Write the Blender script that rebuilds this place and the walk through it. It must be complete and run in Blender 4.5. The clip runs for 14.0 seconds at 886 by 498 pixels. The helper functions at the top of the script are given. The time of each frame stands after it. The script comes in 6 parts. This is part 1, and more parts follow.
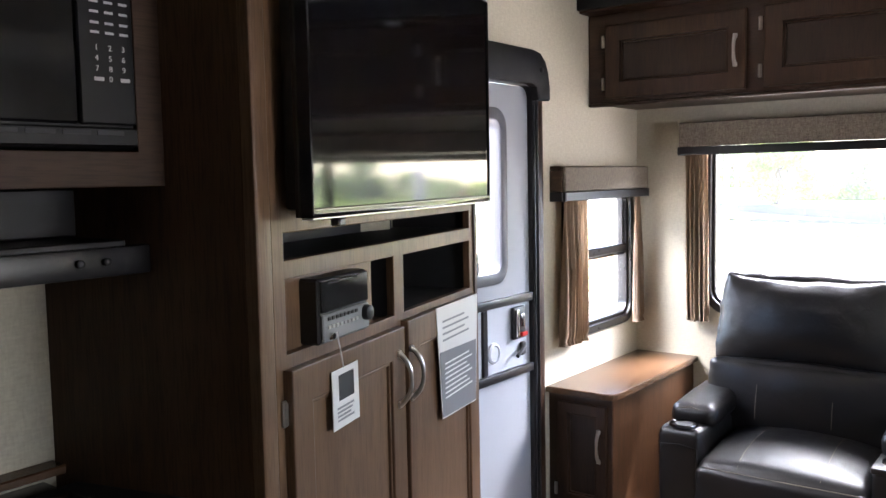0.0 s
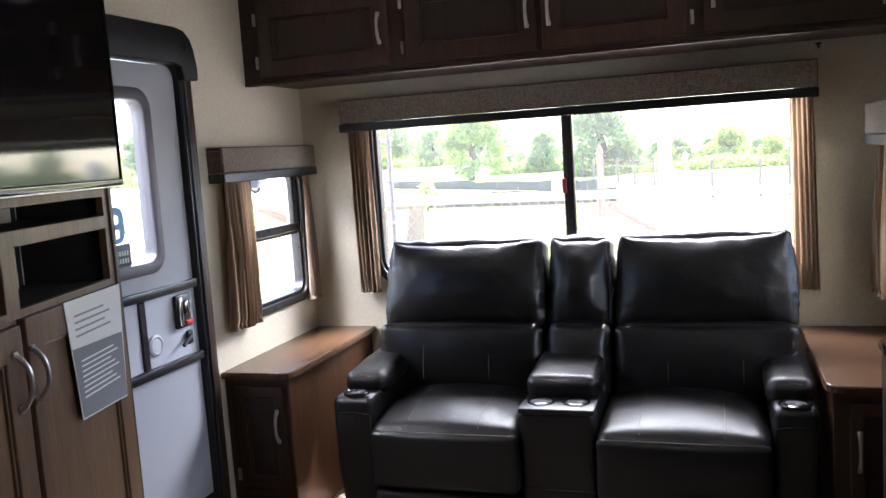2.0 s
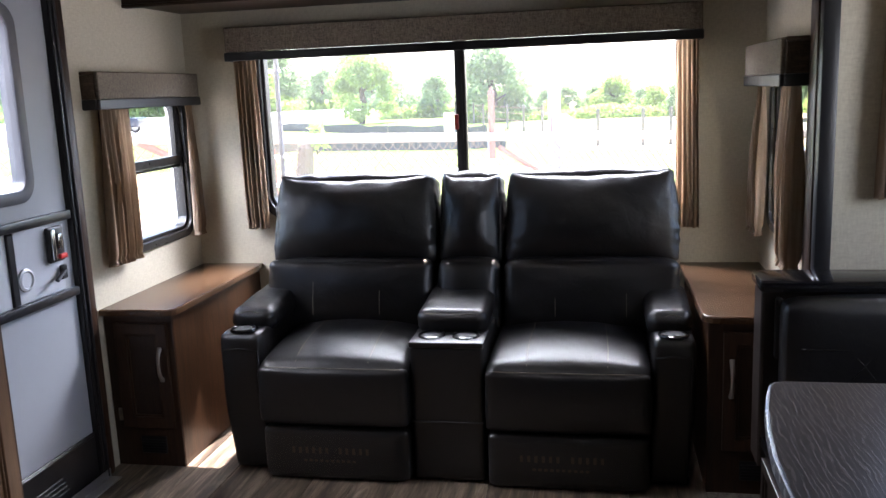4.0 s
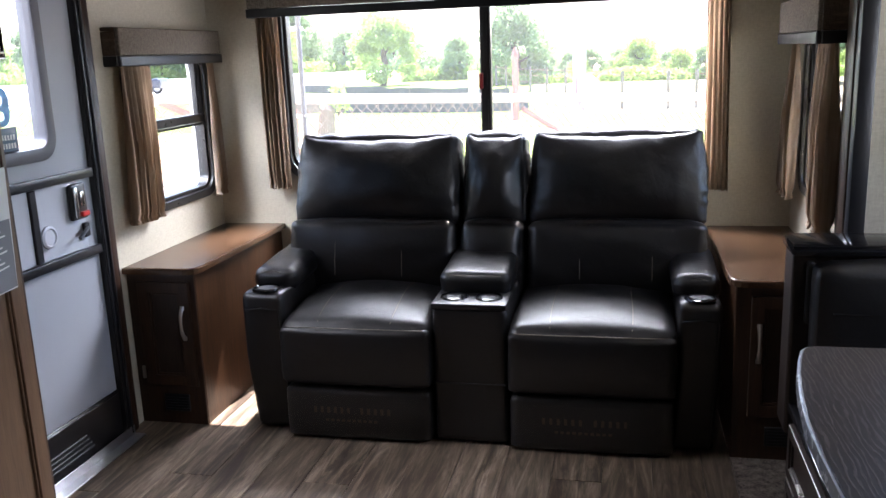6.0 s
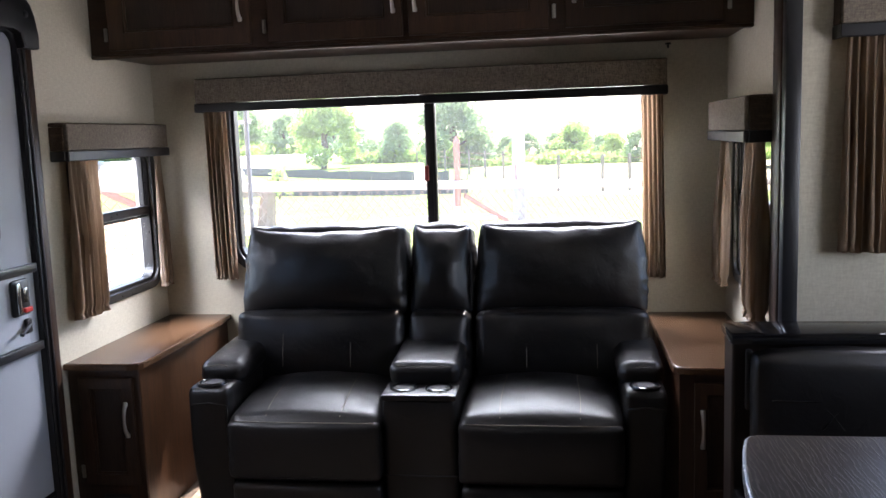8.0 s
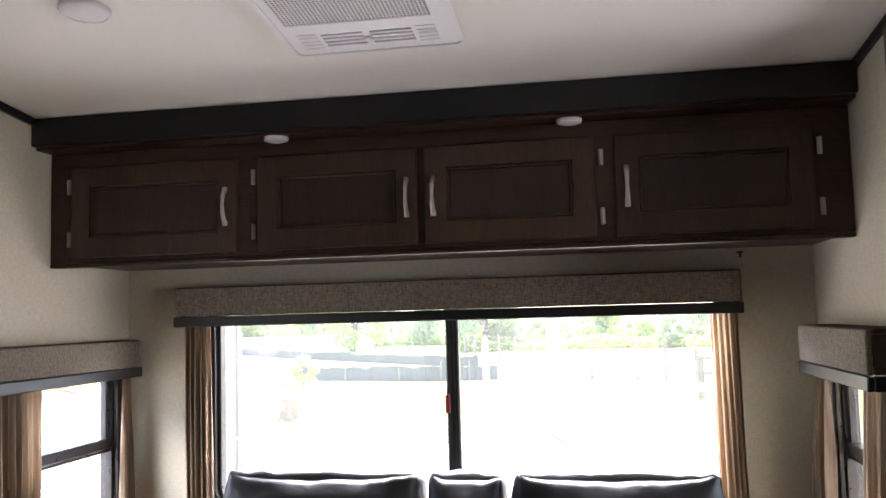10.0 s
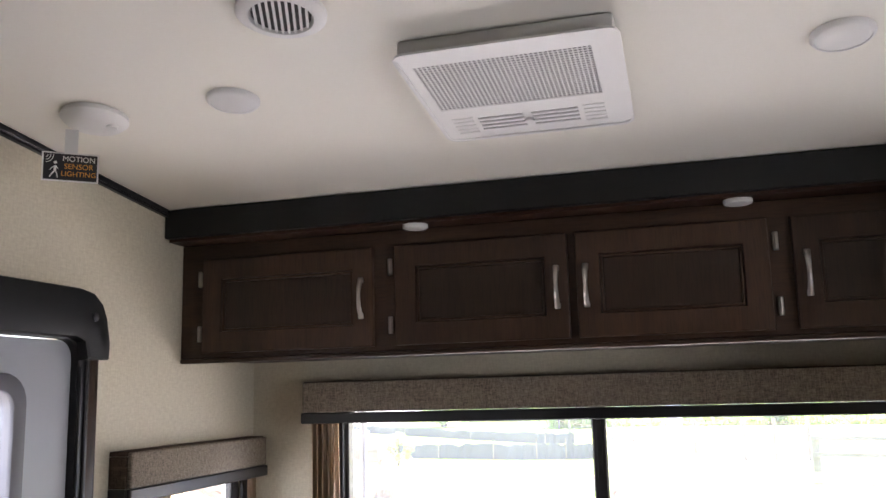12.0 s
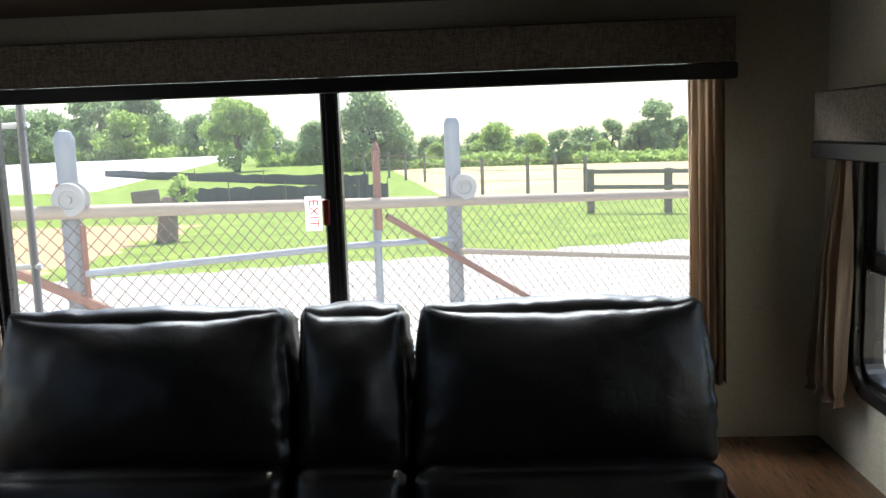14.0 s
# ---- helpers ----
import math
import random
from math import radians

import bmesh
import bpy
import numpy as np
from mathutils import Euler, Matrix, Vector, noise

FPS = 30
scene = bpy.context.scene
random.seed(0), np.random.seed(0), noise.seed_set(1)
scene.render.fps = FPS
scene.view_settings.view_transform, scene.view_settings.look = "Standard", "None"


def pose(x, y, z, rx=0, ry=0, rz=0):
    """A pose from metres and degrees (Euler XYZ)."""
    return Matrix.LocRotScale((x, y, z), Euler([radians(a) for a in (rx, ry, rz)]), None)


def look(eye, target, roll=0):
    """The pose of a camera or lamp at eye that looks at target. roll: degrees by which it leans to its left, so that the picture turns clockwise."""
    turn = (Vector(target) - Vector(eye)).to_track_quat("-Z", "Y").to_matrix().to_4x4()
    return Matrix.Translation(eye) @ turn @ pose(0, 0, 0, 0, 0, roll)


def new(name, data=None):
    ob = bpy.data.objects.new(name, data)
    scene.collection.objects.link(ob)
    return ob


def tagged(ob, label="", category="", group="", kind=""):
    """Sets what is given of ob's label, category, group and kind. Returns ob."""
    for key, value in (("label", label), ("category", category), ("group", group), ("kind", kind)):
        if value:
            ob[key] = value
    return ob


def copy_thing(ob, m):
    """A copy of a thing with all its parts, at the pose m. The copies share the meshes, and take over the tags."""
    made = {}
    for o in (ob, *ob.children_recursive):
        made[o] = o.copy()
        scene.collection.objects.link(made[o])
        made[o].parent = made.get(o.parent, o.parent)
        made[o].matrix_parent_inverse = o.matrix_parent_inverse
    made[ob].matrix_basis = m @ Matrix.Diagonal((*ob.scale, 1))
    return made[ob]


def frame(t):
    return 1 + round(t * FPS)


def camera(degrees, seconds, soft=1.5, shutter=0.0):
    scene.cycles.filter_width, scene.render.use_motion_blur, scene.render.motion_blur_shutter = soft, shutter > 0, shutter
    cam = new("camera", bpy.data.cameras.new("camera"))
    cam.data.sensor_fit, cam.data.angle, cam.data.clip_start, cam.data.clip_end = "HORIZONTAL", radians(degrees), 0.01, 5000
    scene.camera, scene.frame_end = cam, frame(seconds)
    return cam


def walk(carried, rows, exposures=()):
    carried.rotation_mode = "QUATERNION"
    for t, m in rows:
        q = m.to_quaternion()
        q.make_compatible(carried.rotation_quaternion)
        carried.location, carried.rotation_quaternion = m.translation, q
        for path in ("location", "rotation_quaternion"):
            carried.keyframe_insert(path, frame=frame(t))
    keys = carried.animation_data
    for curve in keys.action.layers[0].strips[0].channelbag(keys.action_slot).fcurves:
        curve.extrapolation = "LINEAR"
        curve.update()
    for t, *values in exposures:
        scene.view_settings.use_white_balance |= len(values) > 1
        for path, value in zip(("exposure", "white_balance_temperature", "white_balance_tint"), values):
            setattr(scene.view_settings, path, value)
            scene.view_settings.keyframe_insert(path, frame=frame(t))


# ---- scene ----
cam = camera(54.8, 14.0)
METRES, EYE, TILT, LEAN, TURN = 8.0, 1.5, 0.0, 0.0, 38.7
PATH = [
    (0, (1.604, -3.566, 1.43), (0.403, -1.975, 1.264), -1.1),
    (0.5, (1.667, -3.557, 1.444), (0.587, -1.881, 1.283), -2.1),
    (1, (1.715, -3.529, 1.442), (0.747, -1.786, 1.286), -2.5),
    (1.5, (1.756, -3.49, 1.415), (0.969, -1.662, 1.222), -3.1),
    (2, (1.765, -3.48, 1.396), (1.146, -1.592, 1.17), -3.8),
    (2.5, (1.765, -3.474, 1.399), (1.286, -1.548, 1.148), -4.2),
    (3, (1.772, -3.47, 1.393), (1.362, -1.53, 1.135), -4.6),
    (3.5, (1.772, -3.459, 1.381), (1.387, -1.519, 1.085), -4.1),
    (4, (1.752, -3.459, 1.354), (1.38, -1.528, 0.989), -2.3),
    (6.5, (1.728, -3.427, 1.334), (1.307, -1.525, 0.882), -2.2),
    (7, (1.699, -3.429, 1.328), (1.315, -1.521, 0.867), -1.6),
    (7.5, (1.693, -3.448, 1.338), (1.349, -1.522, 0.921), -1.2),
    (8, (1.718, -3.47, 1.382), (1.436, -1.508, 1.116), -2.0),
    (8.2, (1.732, -3.472, 1.388), (1.469, -1.499, 1.193), -2.1),
    (10.3, (1.611, -2.812, 1.541), (1.227, -0.858, 1.735), -1.6),
    (10.5, (1.515, -2.806, 1.554), (1.065, -0.87, 1.776), -2.3),
    (11, (1.44, -2.756, 1.582), (0.777, -0.889, 1.86), -2.1),
    (11.5, (1.429, -2.765, 1.598), (0.705, -0.93, 1.926), -1.4),
    (12, (1.459, -2.726, 1.594), (0.929, -0.827, 1.925), -1.5),
    (12.5, (1.475, -2.643, 1.566), (1.201, -0.682, 1.846), -1.7),
    (13, (1.529, -2.495, 1.546), (1.363, -0.512, 1.754), -3.1),
    (13.5, (1.577, -2.251, 1.493), (1.449, -0.255, 1.497), -3.0),
    (14, (1.544, -2.052, 1.407), (1.447, -0.072, 1.137), -2.0),
]
walk(cam, [(t, look(eye, target, roll)) for t, eye, target, roll in PATH], exposures=[
    (0.0, 3.72, 6500, 20), (1.5, 3.05, 6400, 20), (3.0, 2.68, 6350, 20), (7.0, 2.75, 6300, 20), (8.0, 2.55, 6300, 20), (10.5, 3.2, 6600, 21), (12.2, 3.22, 6600, 20), (13.0, 2.93, 6200, 18), (13.5, 2.05, 5950, 16), (14.0, 1.1, 6500, 10)])

# ---- world and light ----
SUN_EL, SUN_AZ = radians(61), radians(-8)
world = bpy.data.worlds.new("sky")
scene.world = world
world.use_nodes = True
wn = world.node_tree.nodes
sky = wn.new("ShaderNodeTexSky")
sky.sky_type, sky.sun_disc = "NISHITA", False
sky.sun_elevation, sky.sun_rotation = SUN_EL, radians(8)
sky.air_density, sky.dust_density, sky.ozone_density = 1.0, 1.0, 1.2
world.node_tree.links.new(sky.outputs[0], wn["Background"].inputs[0])
wn["Background"].inputs[1].default_value = 0.15
sun = new("sun", bpy.data.lights.new("sun", "SUN"))
sun.data.energy, sun.data.angle, sun.data.color = 5.0, radians(0.5), (1.0, 0.94, 0.85)
sun_dir = Vector((math.sin(radians(8)) * math.cos(SUN_EL), math.cos(radians(8)) * math.cos(SUN_EL), math.sin(SUN_EL)))
sun.matrix_world = look(sun_dir * 20, (0, 0, 0))



def sky_lamp(name, at, target, sx, sy, radiance, col=(0.91, 0.95, 0.98)):
    """An added fill lamp standing in for the open sky above a window's opening, outside it."""
    la = new(name, bpy.data.lights.new(name, "AREA"))
    la.data.shape, la.data.size, la.data.size_y = "RECTANGLE", sx, sy
    la.data.energy, la.data.color = radiance * sx * sy * math.pi, col
    la.matrix_world = look(at, target)
    return la


sky_lamp("rear_window_sky_fill", (1.2, 0.75, 2.25), (1.2, 0.0, 1.2), 1.9, 1.1, 11.0)
sky_lamp("door_window_sky_fill", (-0.75, -1.36, 2.3), (0.0, -1.36, 1.35), 0.9, 0.9, 10.0)
sky_lamp("left_window_sky_fill", (-0.70, -0.38, 2.0), (0.0, -0.38, 1.1), 0.7, 0.8, 7.0)
sky_lamp("right_window_sky_fill", (3.0, -0.42, 2.0), (2.35, -0.42, 1.1), 0.7, 0.8, 1.6)
# added fill lamp, just inside a window opening that stays out of view
sky_lamp("dinette_window_fill", (3.11, -1.83, 1.31), (1.0, -1.83, 1.31), 0.7, 0.58, 1.0)

# ---- plan ----
W = 2.35            # inner width, door wall at x = 0
CEIL = 2.148
GROUND = -0.80
FZ = 0.055          # top of the finished floor
SLOPE_Y, SLOPE_END, SLOPE = -0.54, -1.67, 0.105   # the ceiling rises from the rear cabinets towards the middle
HIGH = CEIL + SLOPE * (SLOPE_Y - SLOPE_END)
WT = 2.34           # walls run up behind the ceiling
WALL = 0.055
BACK = -5.2         # wall behind the walker
KIT = 0.05          # face of the kitchen wall
SLIDE_Y, SLIDE_X = -0.96, 3.15


# ---- materials ----
class Mat:
    """A small builder for node materials on object coordinates."""

    def __init__(self, name, rough=0.5, metal=0.0, spec=0.5):
        self.m = bpy.data.materials.new(name)
        self.m.use_nodes = True
        self.t = self.m.node_tree
        self.b = self.t.nodes["Principled BSDF"]
        self.b.inputs["Roughness"].default_value = rough
        self.b.inputs["Metallic"].default_value = metal
        self.b.inputs["Specular IOR Level"].default_value = spec
        self.co = self.t.nodes.new("ShaderNodeTexCoord").outputs["Object"]

    def node(self, kind, **values):
        n = self.t.nodes.new(kind)
        for k, v in values.items():
            n.inputs[k.replace("_", " ")].default_value = v
        return n

    def link(self, a, b):
        self.t.links.new(a, b)

    def scaled(self, scale, rot=(0, 0, 0)):
        n = self.t.nodes.new("ShaderNodeMapping")
        n.inputs["Scale"].default_value = scale
        n.inputs["Rotation"].default_value = rot
        self.link(self.co, n.inputs["Vector"])
        return n.outputs[0]

    def noise(self, scale, detail=4.0, rough=0.55, stretch=None, distort=0.0):
        n = self.node("ShaderNodeTexNoise", Scale=scale, Detail=detail, Roughness=rough, Distortion=distort)
        self.link(self.scaled(stretch) if stretch else self.co, n.inputs["Vector"])
        return n.outputs["Fac"]

    def ramp(self, fac, stops):
        n = self.t.nodes.new("ShaderNodeValToRGB")
        e = n.color_ramp.elements
        while len(e) < len(stops):
            e.new(0.5)
        for el, (p, c) in zip(e, stops):
            el.position, el.color = p, (*c, 1)
        self.link(fac, n.inputs["Fac"])
        return n.outputs["Color"]

    def mix(self, fac, a, b, mode="MIX"):
        n = self.t.nodes.new("ShaderNodeMix")
        n.data_type, n.blend_type = "RGBA", mode
        for sock, v in ((n.inputs["Factor"], fac), (n.inputs["A"], a), (n.inputs["B"], b)):
            if hasattr(v, "is_linked"):
                self.link(v, sock)
            elif isinstance(v, (int, float)):
                sock.default_value = v
            else:
                sock.default_value = (*v, 1)
        return n.outputs["Result"]

    def math(self, op, a, b=0.0):
        n = self.t.nodes.new("ShaderNodeMath")
        n.operation = op
        for sock, v in zip(n.inputs, (a, b)):
            if isinstance(v, (int, float)):
                sock.default_value = v
            else:
                self.link(v, sock)
        return n.outputs[0]

    def color(self, v):
        if hasattr(v, "is_linked"):
            self.link(v, self.b.inputs["Base Color"])
        else:
            self.b.inputs["Base Color"].default_value = (*v, 1)
        return self

    def rough(self, fac, low, high):
        n = self.node("ShaderNodeMapRange", To_Min=low, To_Max=high)
        self.link(fac, n.inputs["Value"])
        self.link(n.outputs[0], self.b.inputs["Roughness"])
        return self

    def bump(self, height, dist=0.001, strength=1.0):
        n = self.node("ShaderNodeBump", Distance=dist, Strength=strength)
        self.link(height, n.inputs["Height"])
        self.link(n.outputs[0], self.b.inputs["Normal"])
        return self


def wood(name, dark, light, grain="z", rough=0.42, streak=1.0, spec=0.4):
    """Stained wood, its grain along the axis named."""
    s = {"x": (0.06, 1, 1), "y": (1, 0.06, 1), "z": (1, 1, 0.06)}[grain]
    m = Mat(name, rough, spec=spec)
    rnd = m.t.nodes.new("ShaderNodeObjectInfo").outputs["Random"]
    a = m.noise(34.0, 6.0, 0.65, s, 0.4)
    b = m.noise(5.0, 3.0, 0.5, s)
    pores = m.noise(260.0, 2.0, 0.5, s)
    mixd = m.math("ADD", m.math("MULTIPLY", a, 0.55 * streak), m.math("MULTIPLY", b, 0.55))
    c = m.ramp(mixd, [(0.34, dark), (0.72, light)])
    c = m.mix(m.math("MULTIPLY", m.ramp(pores, [(0.38, (1, 1, 1)), (0.5, (0, 0, 0))]), 0.35), c, tuple(v * 0.45 for v in dark))
    c = m.mix(m.math("MULTIPLY", rnd, 0.22), c, tuple(v * 0.6 for v in dark))
    m.color(c).rough(b, rough - 0.06, rough + 0.1).bump(m.math("ADD", a, pores), 0.0004, 0.4)
    return m.m


def plastic(name, col, rough=0.35, grain=0.0, metal=0.0, spec=0.5):
    m = Mat(name, rough, metal, spec)
    n = m.noise(9.0, 3.0)
    m.color(m.mix(m.math("MULTIPLY", n, 0.25), col, tuple(min(1, v * 0.8 + 0.004) for v in col)))
    m.rough(m.noise(40.0, 3.0), max(0.02, rough - 0.05), rough + 0.08)
    if grain:
        m.bump(m.noise(700.0, 2.0), grain, 0.5)
    return m.m


WOOD = wood("walnut_stained_wood", (0.024, 0.0125, 0.0075), (0.074, 0.036, 0.0185))
WOOD_X = wood("walnut_stained_wood_across", (0.024, 0.0125, 0.0075), (0.074, 0.036, 0.0185), "x")
WOOD_Y = wood("walnut_stained_wood_along", (0.024, 0.0125, 0.0075), (0.074, 0.036, 0.0185), "y")
PANEL = wood("walnut_door_panel", (0.019, 0.0115, 0.0075), (0.052, 0.028, 0.0165))
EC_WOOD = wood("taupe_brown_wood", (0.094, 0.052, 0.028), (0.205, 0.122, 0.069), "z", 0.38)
EC_WOOD_Y = wood("taupe_brown_wood_along", (0.094, 0.052, 0.028), (0.205, 0.122, 0.069), "y", 0.38)
# lighter copy of the walnut: window light painted into the cabinet sides
LIT_SIDE_WOOD = wood("walnut_lit_side_wood", (0.032, 0.015, 0.0075), (0.115, 0.053, 0.025), "z", 0.34, 1.2)
TOPWOOD = wood("cabinet_top_laminate", (0.066, 0.033, 0.017), (0.150, 0.080, 0.042), "y", 0.22, 0.8)
SOFFIT = wood("soffit_wood", (0.026, 0.011, 0.007), (0.065, 0.028, 0.015), "x")
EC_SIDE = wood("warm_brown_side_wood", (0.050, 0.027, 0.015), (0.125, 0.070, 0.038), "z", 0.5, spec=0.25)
ESPRESSO = wood("espresso_wood", (0.009, 0.006, 0.005), (0.026, 0.017, 0.013), "z", 0.34)
GREYWOOD = wood("grey_weathered_board", (0.14, 0.12, 0.10), (0.30, 0.27, 0.23), "x", 0.8)


def wallpaper():
    m = Mat("cream_wallboard", 0.6, spec=0.3)
    n1 = m.noise(3.0, 3.0)
    n2 = m.noise(190.0, 3.0, 0.6, (1, 1, 0.25))
    n3 = m.noise(190.0, 3.0, 0.6, (0.25, 0.25, 1))
    w = m.math("MULTIPLY", m.math("ADD", n2, n3), 0.5)
    c = m.ramp(w, [(0.35, (0.49, 0.45, 0.345)), (0.65, (0.63, 0.592, 0.47))])
    c = m.mix(m.math("MULTIPLY", n1, 0.3), c, (0.53, 0.475, 0.385))
    m.color(c).bump(w, 0.0006, 0.5)
    return m.m


CREAM = wallpaper()


def ceiling_mat():
    m = Mat("ceiling_board", 0.65, spec=0.3)
    n = m.noise(160.0, 4.0)
    m.color(m.mix(m.math("MULTIPLY", n, 0.5), (0.89, 0.872, 0.80), (0.81, 0.792, 0.72))).bump(n, 0.0005, 0.35)
    return m.m


CEILING = ceiling_mat()


def plank_mat():
    m = Mat("vinyl_plank", 0.36, spec=0.5)
    rnd = m.t.nodes.new("ShaderNodeObjectInfo").outputs["Random"]
    off = m.t.nodes.new("ShaderNodeCombineXYZ")
    m.link(m.math("MULTIPLY", rnd, 37.0), off.inputs[0])
    m.link(m.math("MULTIPLY", rnd, 91.0), off.inputs[1])
    add = m.t.nodes.new("ShaderNodeVectorMath")
    m.link(m.scaled((1, 0.11, 1)), add.inputs[0])
    m.link(off.outputs[0], add.inputs[1])

    def n(scale, detail, dist=0.0):
        q = m.node("ShaderNodeTexNoise", Scale=scale, Detail=detail, Roughness=0.62, Distortion=dist)
        m.link(add.outputs[0], q.inputs["Vector"])
        return q.outputs["Fac"]
    a, b, p = n(24.0, 6.0, 1.8), n(9.0, 4.0, 2.6), n(180.0, 3.0)
    f = m.math("ADD", m.math("MULTIPLY", a, 0.5), m.math("MULTIPLY", b, 0.5))
    c = m.ramp(f, [(0.37, (0.026, 0.018, 0.013)), (0.455, (0.088, 0.063, 0.045)), (0.53, (0.205, 0.157, 0.113)), (0.63, (0.42, 0.34, 0.255))])
    c = m.mix(m.math("MULTIPLY", m.ramp(p, [(0.36, (1, 1, 1)), (0.47, (0, 0, 0))]), 0.3), c, (0.05, 0.036, 0.028))
    c = m.mix(m.math("MULTIPLY", rnd, 0.62), c, (0.052, 0.038, 0.028))
    m.color(c).rough(a, 0.28, 0.45).bump(m.math("ADD", a, p), 0.0006, 0.35)
    return m.m


PLANK = plank_mat()


def leather_mat():
    m = Mat("black_leather", 0.33, spec=0.58)
    v = m.node("ShaderNodeTexVoronoi", Scale=420.0)
    v.feature = "DISTANCE_TO_EDGE"
    m.link(m.co, v.inputs["Vector"])
    big = m.noise(7.0, 3.0, 0.5)
    wr = m.noise(22.0, 4.0, 0.6, distort=1.2)
    m.color(m.mix(big, (0.0050, 0.0047, 0.0052), (0.0085, 0.0078, 0.0080))).rough(wr, 0.27, 0.46)
    h = m.math("ADD", m.math("MULTIPLY", v.outputs["Distance"], 0.12), m.math("MULTIPLY", wr, 1.8))
    m.bump(m.math("ADD", h, m.math("MULTIPLY", big, 5.0)), 0.0016, 0.45)
    return m.m


LEATHER = leather_mat()
THREAD = plastic("pale_thread", (0.19, 0.165, 0.13), 0.7)


def fabric(name, a, b, scale=420.0, rough=0.85, slub=True, grain="x"):
    m = Mat(name, rough, spec=0.2)
    s = (0.18, 0.18, 1) if grain == "x" else (1, 1, 0.12)
    n = m.noise(scale, 3.0, 0.6, s)
    q = m.noise(scale * 0.8, 3.0, 0.6, (1, 1, 0.2))
    k = m.math("MULTIPLY", m.math("ADD", n, q), 0.5)
    c = m.ramp(k, [(0.36, a), (0.64, b)])
    if slub:
        c = m.mix(m.math("MULTIPLY", m.ramp(m.noise(90.0, 2.0, 0.5, s), [(0.55, (0, 0, 0)), (0.68, (1, 1, 1))]), 0.4), c, tuple(min(1, v * 1.7) for v in b))
    m.color(c).bump(k, 0.0008, 0.8)
    return m.m


VALANCE = fabric("tweed_valance_fabric", (0.085, 0.069, 0.052), (0.27, 0.228, 0.178), slub=False)
VALANCE_END = fabric("dark_valance_end", (0.045, 0.03, 0.02), (0.10, 0.07, 0.05))


def curtain_mat():
    m = Mat("tan_satin_curtain", 0.42, spec=0.4)
    n = m.noise(60.0, 4.0, 0.6, (1, 1, 0.04))
    m.color(m.ramp(n, [(0.35, (0.25, 0.18, 0.125)), (0.65, (0.50, 0.395, 0.295))])).bump(m.noise(500.0, 2.0, 0.5, (1, 1, 0.1)), 0.0004, 0.5)
    tr = m.t.nodes.new("ShaderNodeBsdfTranslucent")
    tr.inputs[0].default_value = (0.46, 0.33, 0.21, 1)
    mx = m.t.nodes.new("ShaderNodeMixShader")
    mx.inputs[0].default_value = 0.34
    m.link(m.b.outputs[0], mx.inputs[1])
    m.link(tr.outputs[0], mx.inputs[2])
    m.link(mx.outputs[0], m.t.nodes["Material Output"].inputs[0])
    return m.m


CURTAIN = curtain_mat()
BLACK = plastic("black_plastic", (0.012, 0.012, 0.014), 0.34)
BLACK_MATT = plastic("matt_black_vinyl", (0.009, 0.009, 0.0095), 0.5, 0.0003, spec=0.35)
FRAME = plastic("black_window_frame", (0.013, 0.012, 0.012), 0.28)
GLOSS = plastic("piano_black", (0.008, 0.008, 0.009), 0.09, spec=0.6)
OVEN = plastic("black_oven_enamel", (0.0045, 0.0045, 0.005), 0.4, spec=0.2)
OVEN_GLASS = plastic("black_oven_glass", (0.003, 0.003, 0.0035), 0.12, spec=0.25)
SCREEN = plastic("tv_screen", (0.004, 0.004, 0.005), 0.03, spec=1.0)
GREY = plastic("grey_door_gelcoat", (0.36, 0.385, 0.42), 0.42, 0.0002)
DARKGREY = plastic("dark_grey_plastic", (0.10, 0.10, 0.115), 0.4)
WHITE = plastic("white_plastic", (0.80, 0.80, 0.79), 0.38)
PAPER = plastic("white_paper", (0.78, 0.78, 0.76), 0.75)
PRINT = plastic("grey_print", (0.30, 0.31, 0.32), 0.7)
# black for print, and for shade painted into niches, vent and grille
DARKPRINT_AND_SHADE = plastic("black_print_and_shade", (0.02, 0.02, 0.022), 0.6)
ORANGE = plastic("orange_print", (0.80, 0.36, 0.06), 0.6)
RED = plastic("red_plastic", (0.62, 0.03, 0.02), 0.4)
BLUE = plastic("blue_print", (0.05, 0.28, 0.62), 0.5)
NICKEL = plastic("brushed_nickel", (0.62, 0.60, 0.57), 0.3, metal=1.0)
STEEL = plastic("steel_strip", (0.70, 0.70, 0.72), 0.32, metal=1.0)
CHROME = plastic("chrome", (0.75, 0.75, 0.75), 0.1, metal=1.0)
SILVER = plastic("silver_print", (0.55, 0.55, 0.56), 0.4)
TAN_MARK = plastic("faded_tan_print", (0.075, 0.047, 0.032), 0.5)
GALV = plastic("galvanised_pipe", (0.34, 0.36, 0.39), 0.5, metal=0.3)
RUST = plastic("rusty_red_pipe", (0.27, 0.135, 0.10), 0.75)
RAILTAN = plastic("weathered_tan_pipe", (0.40, 0.33, 0.26), 0.7)


